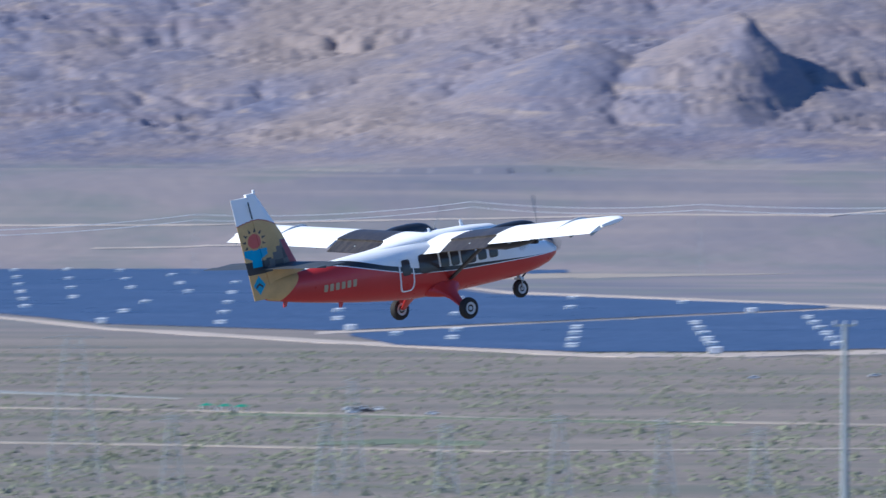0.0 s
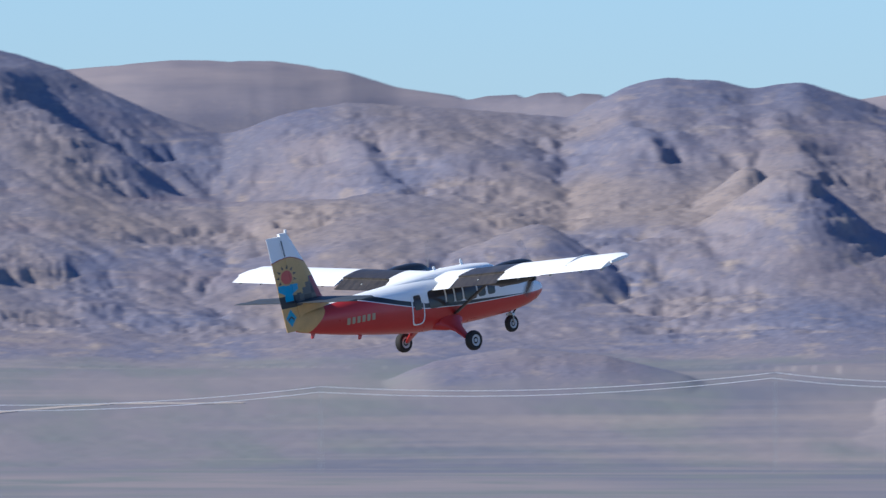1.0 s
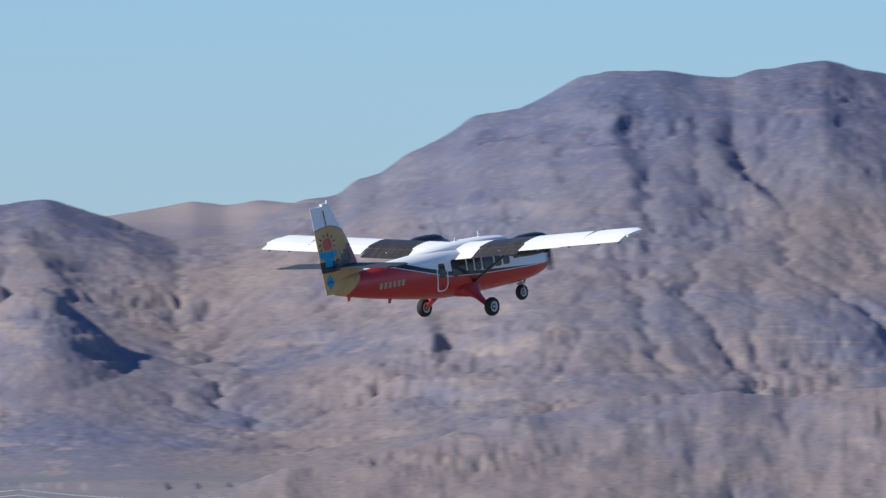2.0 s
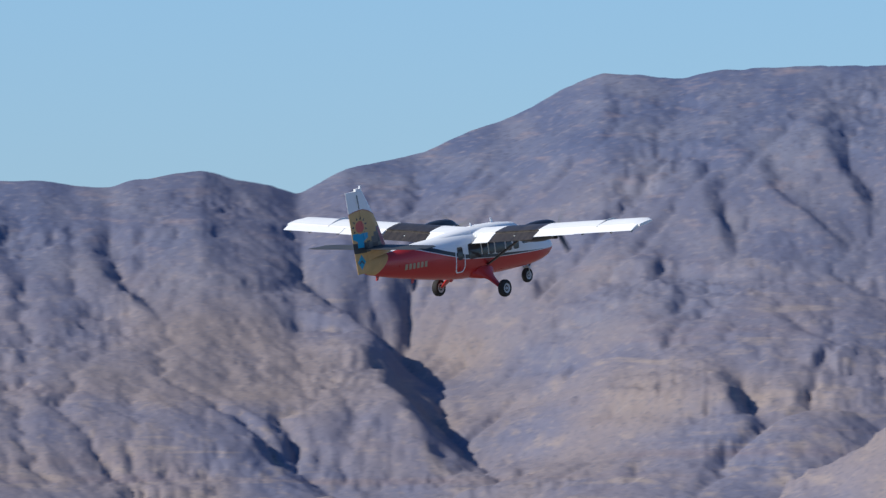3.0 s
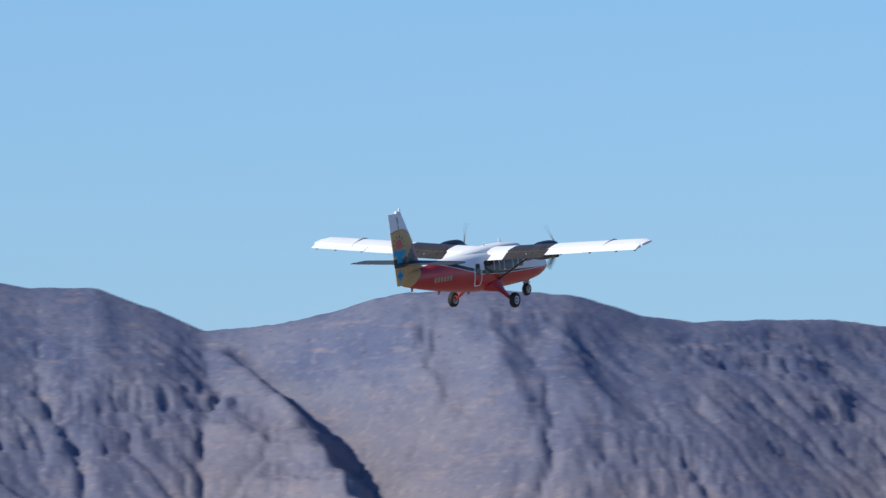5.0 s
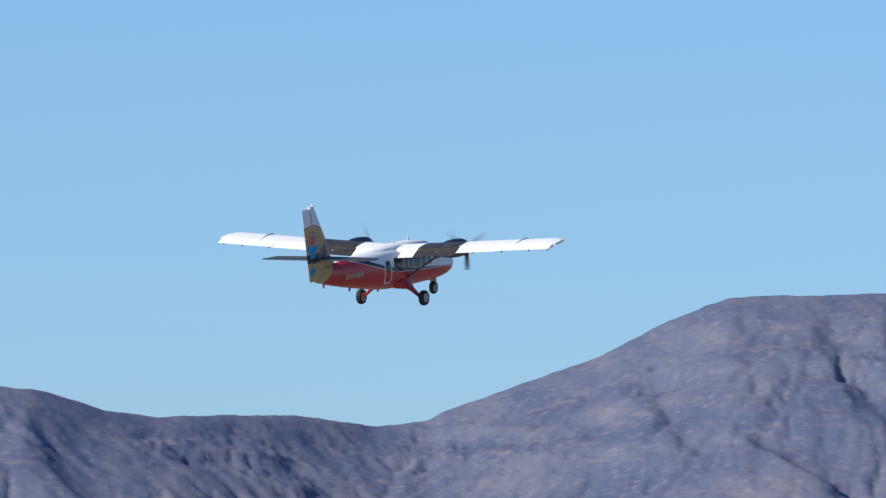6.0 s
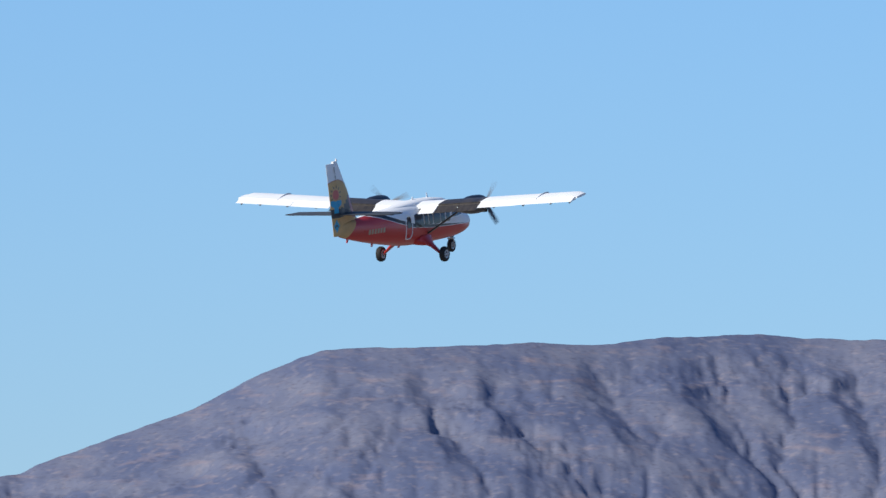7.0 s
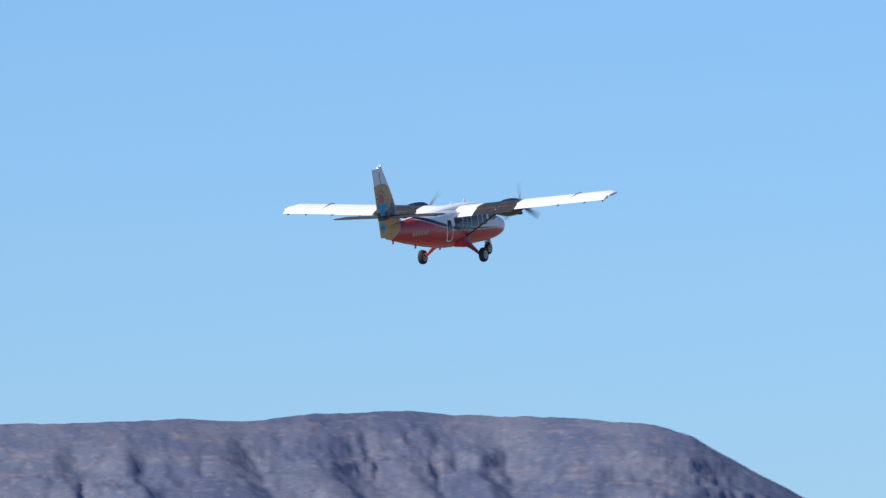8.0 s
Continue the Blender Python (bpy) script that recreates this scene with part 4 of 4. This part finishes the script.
strip("road_south", px((-900, 546), (0, 562), (190, 582), (560, 604), (1040, 629), (1300, 629), (1900, 617), (2900, 611)), 42, "pale graded dirt margin in front of the solar farm")
strip("clearing", px((760, 489), (930, 489), (1150, 488), (1400, 485)), 230, "pale cleared dirt patch behind the solar farm", TRACK, taper=0.93)
strip("track_near", px((-900, 722), (0, 722), (400, 728), (900, 742), (1568, 752), (2600, 770)), 9, "pale dirt track across the scrubland", TRACK)
strip("track_front", px((-900, 770), (300, 788), (900, 800), (2200, 790)), 7, "faint dirt track across the scrubland", TRACK)
strip("line_road", slope_way((-900, -100), (-400, -98), (300, -82), (687, -82), (887, -67), (1120, -65)), 6, "pale service track on the gravel slope", lift=0.15)
strip("fan_road", slope_way((-620, -140), (-300, -132), (60, -122)), 5, "pale track across the gravel slope", lift=0.15)


strip("silt_flat", px((-900, 690), (0, 694), (180, 700), (320, 706)), 75, "smooth grey silt flat in the scrubland", FLAT, taper=0.95)
strip("grass_strip", px((560, 786), (700, 782), (860, 786)), 22, "strip of dull green grass in the scrubland", GRASS)
strip("grass_verge", px((380, 733), (640, 737), (1300, 752)), 12, "thin green verge along a dirt track", GRASS)


def build_hut():
    """A white inverter cabin: body, roof, door and plinth."""
    hut = thing("inverter_hut", "small white inverter cabin among solar panel rows", "hut", "inverter huts in the solar farm")
    bm = box(bmesh.new(), (-0.78, -0.55, 0.2), (0.78, 0.55, 0.92))
    bmesh.ops.bevel(bm, geom=bm.edges, offset=0.03, segments=2, affect="EDGES")
    part("body", bm, HUT, hut)
    part("roof", loft(bmesh.new(), [[(x, -0.62, 0.92), (x, 0, 1.06), (x, 0.62, 0.92)] for x in (-0.84, 0.84)]), HUT, hut)
    part("plinth", box(bmesh.new(), (-0.82, -0.6, -0.1), (0.82, 0.6, 0.198)), GALV, hut)
    part("door", box(bmesh.new(), (-0.2, -0.57, 0.22), (0.2, -0.552, 0.8)), HUT, hut)
    return hut


# rows of huts: far and near end in the first view, how many
HUT_ROWS = ((25, 483, 45, 549, 6), (118, 482, 130, 532, 4), (212, 484, 232, 515, 3), (290, 477, 333, 522, 4), (258, 541, 180, 574, 3), (417, 506, 390, 578, 5),
            (602, 541, 597, 571, 3), (700, 599, 620, 586, 2), (812, 534, 806, 563, 2), (808, 592, 800, 606, 2), (1014, 534, 1010, 551, 2), (1020, 587, 1012, 620, 4),
            (1208, 542, 1330, 555, 2), (1230, 579, 1266, 627, 6), (1430, 569, 1484, 617, 6), (1630, 559, 1735, 617, 6), (1842, 566, 1962, 609, 6), (2040, 574, 2180, 606, 5), (2260, 580, 2420, 602, 4))
hut = build_hut()
spots = []
for x0, y0, x1, y1, n in HUT_ROWS:
    for k in range(n):
        f = k / max(1, n - 1)
        w, d = floor_at(x0 + (x1 - x0) * f, y0 + (y1 - y0) * f)
        spots.append(spot(w, d - 2.5, 0.0))
hut.matrix_basis = Matrix.Translation(spots[0])
for k, p in enumerate(spots[1:]):
    copy_thing(hut, Matrix.Translation(p) @ pose(0, 0, 0, 0, 0, 7 * math.sin(k * 2.1)))


def mono_pole(w, d, top, arm):
    """A tall steel pole with a crossarm, insulators and a base flange."""
    pole = thing("utility_pole", "tall galvanised steel power pole standing in scrubland", "utility pole", "steel power poles")
    base = land(w, d)
    h = 25 + top * d / LENS - base
    pole.matrix_basis = Matrix.Translation(spot(w, d, base))
    part("shaft", rod(bmesh.new(), (0, 0, -0.2), (0, 0, h), 0.30, 0.17, 14), GALV, pole)
    part("flange", rod(bmesh.new(), (0, 0, 0), (0, 0, 0.12), 0.45, 0.45, 14), GALV, pole)
    if arm:
        part("crossarm", box(bmesh.new(), (-arm, -0.07, h - 0.12), (arm, 0.07, h + 0.04)), GALV, pole)
        for x in (-arm * 0.9, 0, arm * 0.9):
            part("insulator", rod(bmesh.new(), (x, 0, h + 0.04), (x, 0, h + 0.32), 0.06, 0.04), HUT, pole)
    return pole


mono_pole(711, 900, -275, 0.8)
mono_pole(916, 900, -297, 0.0)
post = thing("marker_post", "short dark timber pole with a pale yellow cap", "post")
post.matrix_basis = Matrix.Translation(spot(1167, 900, land(1167, 900)))
ph = 25 - 374 * 900 / LENS - land(1167, 900)
part("shaft", rod(bmesh.new(), (0, 0, -0.2), (0, 0, ph - 0.7), 0.24, 0.19, 12), TIMBER, post)
part("cap", rod(bmesh.new(), (0, 0, ph - 0.7), (0, 0, ph), 0.24, 0.24, 12), YELLOW, post)


def lattice_tower(w, d, top, arm, foot):
    """A four-legged lattice pylon with braced faces and two crossarms."""
    tower = thing("pylon", "pale grey lattice power pylon standing in scrubland", "pylon", "lattice pylons")
    base = land(w, d)
    h = 25 + top * d / LENS - base
    tower.matrix_basis = Matrix.Translation(spot(w, d, base)) @ pose(0, 0, 0, 0, 0, 6)
    legs = []
    for sx, sy in ((-1, -1), (1, -1), (1, 1), (-1, 1)):
        a, b = Vector((sx * foot, sy * foot, 0)), Vector((sx * foot * 0.28, sy * foot * 0.28, h * 0.97))
        legs.append((a, b))
        part("leg", rod(bmesh.new(), a, b, 0.03, 0.022, 5), GALV, tower)
    n = 6

    def bar(name, p, q, r):
        part(name, rod(bmesh.new(), p, q, r, n=4), GALV, tower, smooth=False)
    for k in range(4):
        (a, b), (c, e) = legs[k], legs[(k + 1) % 4]
        for i in range(n):
            f0, f1 = i / n, (i + 1) / n
            bar("brace", a.lerp(b, f0), c.lerp(e, f1), 0.012)
            bar("brace", c.lerp(e, f0), a.lerp(b, f1), 0.012)
            bar("girt", a.lerp(b, f1), c.lerp(e, f1), 0.012)
    for z, l in ((h * 0.93, arm), (h, arm * 0.55)):
        for sg in (-1, 1):
            bar("arm_bar", (0, sg * 0.2, z), (-l, 0, z - 0.25), 0.016)
            bar("arm_bar", (0, sg * 0.2, z), (l, 0, z - 0.25), 0.016)
        bar("crossarm", (-l, 0, z - 0.27), (l, 0, z - 0.27), 0.018)
    return tower


for w, d, top, arm, foot in ((-654, 1000, -292, 4.2, 2.2), (1294, 1000, -300, 4.4, 2.2), (-480, 960, -430, 1.6, 0.9), (-208, 960, -445, 1.5, 0.9), (5, 960, -450, 1.5, 0.9),
                             (205, 960, -432, 1.5, 0.9), (390, 960, -440, 1.6, 0.9), (560, 960, -455, 1.5, 0.9), (1420, 1700, -292, 1.5, 1.2), (-160, 1000, -370, 1.4, 0.9)):
    lattice_tower(w, d, top, arm, foot)


def power_line(w, h, d=2940.0):
    """Pylons on the gravel slope with two cables, coloured pale for their sun glint, that sag from one to the next."""
    tops = []
    for u, v in zip(w, h):
        base = land(u, d)
        top = max(25 + v * d / LENS, base + 1.5)
        tower = thing("slope_pylon", "faint far lattice pylon carrying cables on gravel slope", "pylon", "far pylons on the slope")
        tower.matrix_basis = Matrix.Translation(spot(u, d, base))
        rise = top - base
        for sx in (-1, 1):
            part("leg", rod(bmesh.new(), (sx * 0.5, 0, -0.2), (sx * 0.12, 0, rise), 0.035, 0.025, 5), GALV, tower)
        for k in range(4):
            f0, f1 = k / 4, (k + 1) / 4
            part("brace", rod(bmesh.new(), (-0.5 + 0.38 * f0, 0, rise * f0), (0.5 - 0.38 * f1, 0, rise * f1), 0.02, n=4), GALV, tower)
        part("crossarm", box(bmesh.new(), (-1.1, -0.04, rise - 0.12), (1.1, 0.04, rise)), GALV, tower)
        tops.append(spot(u, d, top))
    for lower, push in ((0.0, 0.0), (1.3, 6.0)):
        cable = thing("power_cable", "pale glinting power cable sagging between far pylons", "cable", "power cables over the slope")
        for a, b in zip(tops, tops[1:]):
            sag = min(3.2, 0.022 * (b - a).length)
            pts = [a.lerp(b, k / 24) + Vector((0, push, -lower - 4 * sag * (k / 24) * (1 - k / 24))) for k in range(25)]
            rings = [[p + Vector((0, 0.085 * math.cos(q), 0.085 * math.sin(q))) for q in (0.5, 2.1, 3.7, 5.3)] for p in pts]
            part("span", loft(bmesh.new(), rings), CABLE, cable)


power_line((-1150, -439, 51, 455, 1255, 2059, 2420), (-104, -80, -57, -62, -36, -11, -26))


def small_car(paint, label, group):
    """A parked car seen from very far: body, cabin, windows and wheels."""
    car = thing("parked_car", label, "car", group)
    prof = [(-0.62, 0.12), (0.62, 0.12), (0.64, 0.26), (0.44, 0.30), (0.28, 0.44), (-0.36, 0.44), (-0.52, 0.30), (-0.64, 0.27)]
    bm = loft(bmesh.new(), [[(x, y, z) for x, z in prof] for y in (-0.26, 0.26)])
    bmesh.ops.bevel(bm, geom=bm.edges, offset=0.025, segments=2, affect="EDGES")
    part("body", bm, paint, car)
    for sg in (-1, 1):
        part("side_window", box(bmesh.new(), (-0.34, sg * 0.264 - 0.004, 0.32), (0.26, sg * 0.264 + 0.004, 0.41)), GLASS, car)
        for x in (-0.4, 0.4):
            part("wheel", spin(bmesh.new(), [(0.05, -0.04), (0.12, -0.04), (0.12, 0.04), (0.05, 0.04)], Matrix.Translation((x, sg * 0.25, 0.12)) @ pose(0, 0, 0, 90, 0, 0), 14), RUBBER, car)
    return car


def set_down(ob, x, y, turn):
    w, d = floor_at(x, y)
    ob.matrix_basis = Matrix.Translation(spot(w, d, land(w, d) + 0.02)) @ pose(0, 0, 0, 0, 0, turn)


white_car = small_car(HUT, "small white car parked on open scrubland", "parked cars")
set_down(white_car, 618, 728, 10)
for x, y, a in ((640, 727, 5), (625, 733, 20), (668, 728, -8), (765, 736, 0), (1335, 672, 5), (1548, 668, 8), (1585, 665, -6), (1612, 668, 12), (1640, 664, 0), (1678, 666, 5), (1700, 662, 0)):
    w, d = floor_at(x, y)
    copy_thing(white_car, Matrix.Translation(spot(w, d, land(w, d) + 0.02)) @ pose(0, 0, 0, 0, 0, a))
dark_car = small_car(TAIL, "small dark car parked on open scrubland", "parked cars")
set_down(dark_car, 652, 731, 4)
w, d = floor_at(632, 729)
copy_thing(dark_car, Matrix.Translation(spot(w, d, land(w, d) + 0.02)))


def green_tent(x, y):
    """A low canopy: roof sheet and four posts."""
    tent = thing("canopy", "small green canopy tent on open scrubland", "tent", "green canopies")
    set_down(tent, x, y, 8)
    part("roof", loft(bmesh.new(), [[(-0.7, -0.5, 0.55), (0.7, -0.5, 0.55), (0.7, 0.5, 0.55), (-0.7, 0.5, 0.55)], [(-0.15, -0.1, 0.82), (0.15, -0.1, 0.82), (0.15, 0.1, 0.82), (-0.15, 0.1, 0.82)]]), GREEN, tent)
    for a in (-0.62, 0.62):
        for b in (-0.42, 0.42):
            part("post", rod(bmesh.new(), (a, b, 0), (a, b, 0.56), 0.03, n=6), HUT, tent)


for x, y in ((366, 728), (398, 729), (428, 730)):
    green_tent(x, y)


def build_scrub():
    """Low desert bushes: thousands of uneven clumps of leaves over the near floor."""
    rng = np.random.RandomState(8)
    base = np.array([(1, 0, 0), (0.3, 0.95, 0), (-0.8, 0.55, 0), (-0.8, -0.6, 0), (0.3, -0.95, 0), (0, 0, 0.9), (0.5, 0.3, 0.55), (-0.4, 0.3, 0.6), (0.1, -0.5, 0.55)])
    tris = np.array([(0, 1, 6), (1, 2, 7), (2, 3, 7), (3, 4, 8), (4, 0, 8), (0, 6, 8), (6, 1, 7), (6, 7, 5), (7, 3, 8), (7, 8, 5), (8, 6, 5)])
    n = 26000
    d = 1 / rng.uniform(1 / 1720, 1 / 900, n)
    w = rng.uniform(-1000, 2500, n)
    keep = lattice(w * 0.006, d * 0.012, 77) + 0.5 * lattice(w * 0.02, d * 0.03, 78) > rng.uniform(-0.7, 0.5, n)
    d, w = d[keep], w[keep]
    z = relief(w, d)
    size = rng.uniform(0.15, 0.45, len(d)) * (1 + 0.5 * (rng.rand(len(d)) > 0.9))
    turn = rng.uniform(0, 6.3, len(d))
    jit = 1 + rng.uniform(-0.3, 0.3, (len(d), 9, 3))
    v = base[None] * jit
    c, s = np.cos(turn)[:, None], np.sin(turn)[:, None]
    x, y = v[:, :, 0] * c - v[:, :, 1] * s, v[:, :, 0] * s + v[:, :, 1] * c
    co = np.stack([x * size[:, None] + (d * np.sin(w / LENS))[:, None], y * size[:, None] + (d * np.cos(w / LENS))[:, None], v[:, :, 2] * size[:, None] * 0.75 + z[:, None] - 0.03], -1)
    f = (tris[None] + 9 * np.arange(len(d))[:, None, None]).reshape(-1, 3)
    me = bpy.data.meshes.new("scrub")
    me.from_pydata(co.reshape(-1, 3).tolist(), [], f.tolist())
    me.materials.append(SCRUB)
    tagged(new("scrub", me), "low grey-green desert bushes scattered over pale gravel", "bushes", kind="stuff")


build_scrub()


# ---- what moves ----
# seconds, place, nose-up, bank, bearing
FLIGHT = ((0.0, -0.97, 460.05, 21.43, 8.79, -1.2, -46.92), (0.3, 9.03, 469.26, 23.16, 8.76, -1.14, -46.37), (0.5, 15.67, 476.69, 24.37, 8.9, -1.14, -46.14),
          (1.0, 32.08, 494.98, 27.53, 8.9, -1.36, -45.46), (1.2, 38.76, 502.37, 28.82, 8.93, -1.46, -45.29), (2.3, 78.36, 542.72, 36.07, 8.31, 0.33, -46.37),
          (2.5, 85.04, 549.39, 37.37, 8.4, 0.7, -46.23), (3.0, 101.49, 565.45, 40.57, 8.28, 1.07, -45.99), (3.5, 118.16, 582.4, 43.8, 8.79, 1.32, -46.12))
FLIGHT_ON = ((4.0, 134.88, 599.7, 47.03, 8.66, 1.39, -45.53), (4.2, 141.36, 605.23, 48.3, 8.77, 1.59, -45.46), (5.3, 176.34, 635.55, 55.21, 8.62, 1.57, -45.7),
             (5.5, 180.93, 634.7, 56.28, 8.6, 1.8, -45.77), (5.8, 185.99, 628.5, 57.62, 8.66, 2.05, -46.0), (6.0, 189.38, 622.73, 58.45, 8.68, 2.19, -46.16), (6.3, 194.6, 615.92, 59.91, 8.45, 2.0, -46.22), (6.5, 198.48, 614.35, 60.78, 8.28, 1.87, -46.26),
             (7.0, 210.55, 616.1, 63.51, 8.22, 1.4, -46.42), (7.5, 225.64, 627.39, 66.49, 8.08, 0.05, -46.66), (8.0, 241.81, 641.48, 69.55, 8.07, -0.53, -46.9))


def motions():
    walk(airplane, [(t, pose(x, y, z, 0, 0, turn) @ pose(0, 0, 0, up) @ pose(0, 0, 0, 0, bank)) for t, x, y, z, up, bank, turn in FLIGHT + FLIGHT_ON])
    for k, prop in enumerate(propellers):
        hub = prop.matrix_basis.translation.copy()
        walk(prop, [(i / FPS, Matrix.Translation(hub) @ pose(0, 0, 0, 0, 40 * k + 83 * i, 0)) for i in range(8 * FPS + 1)])


motions()
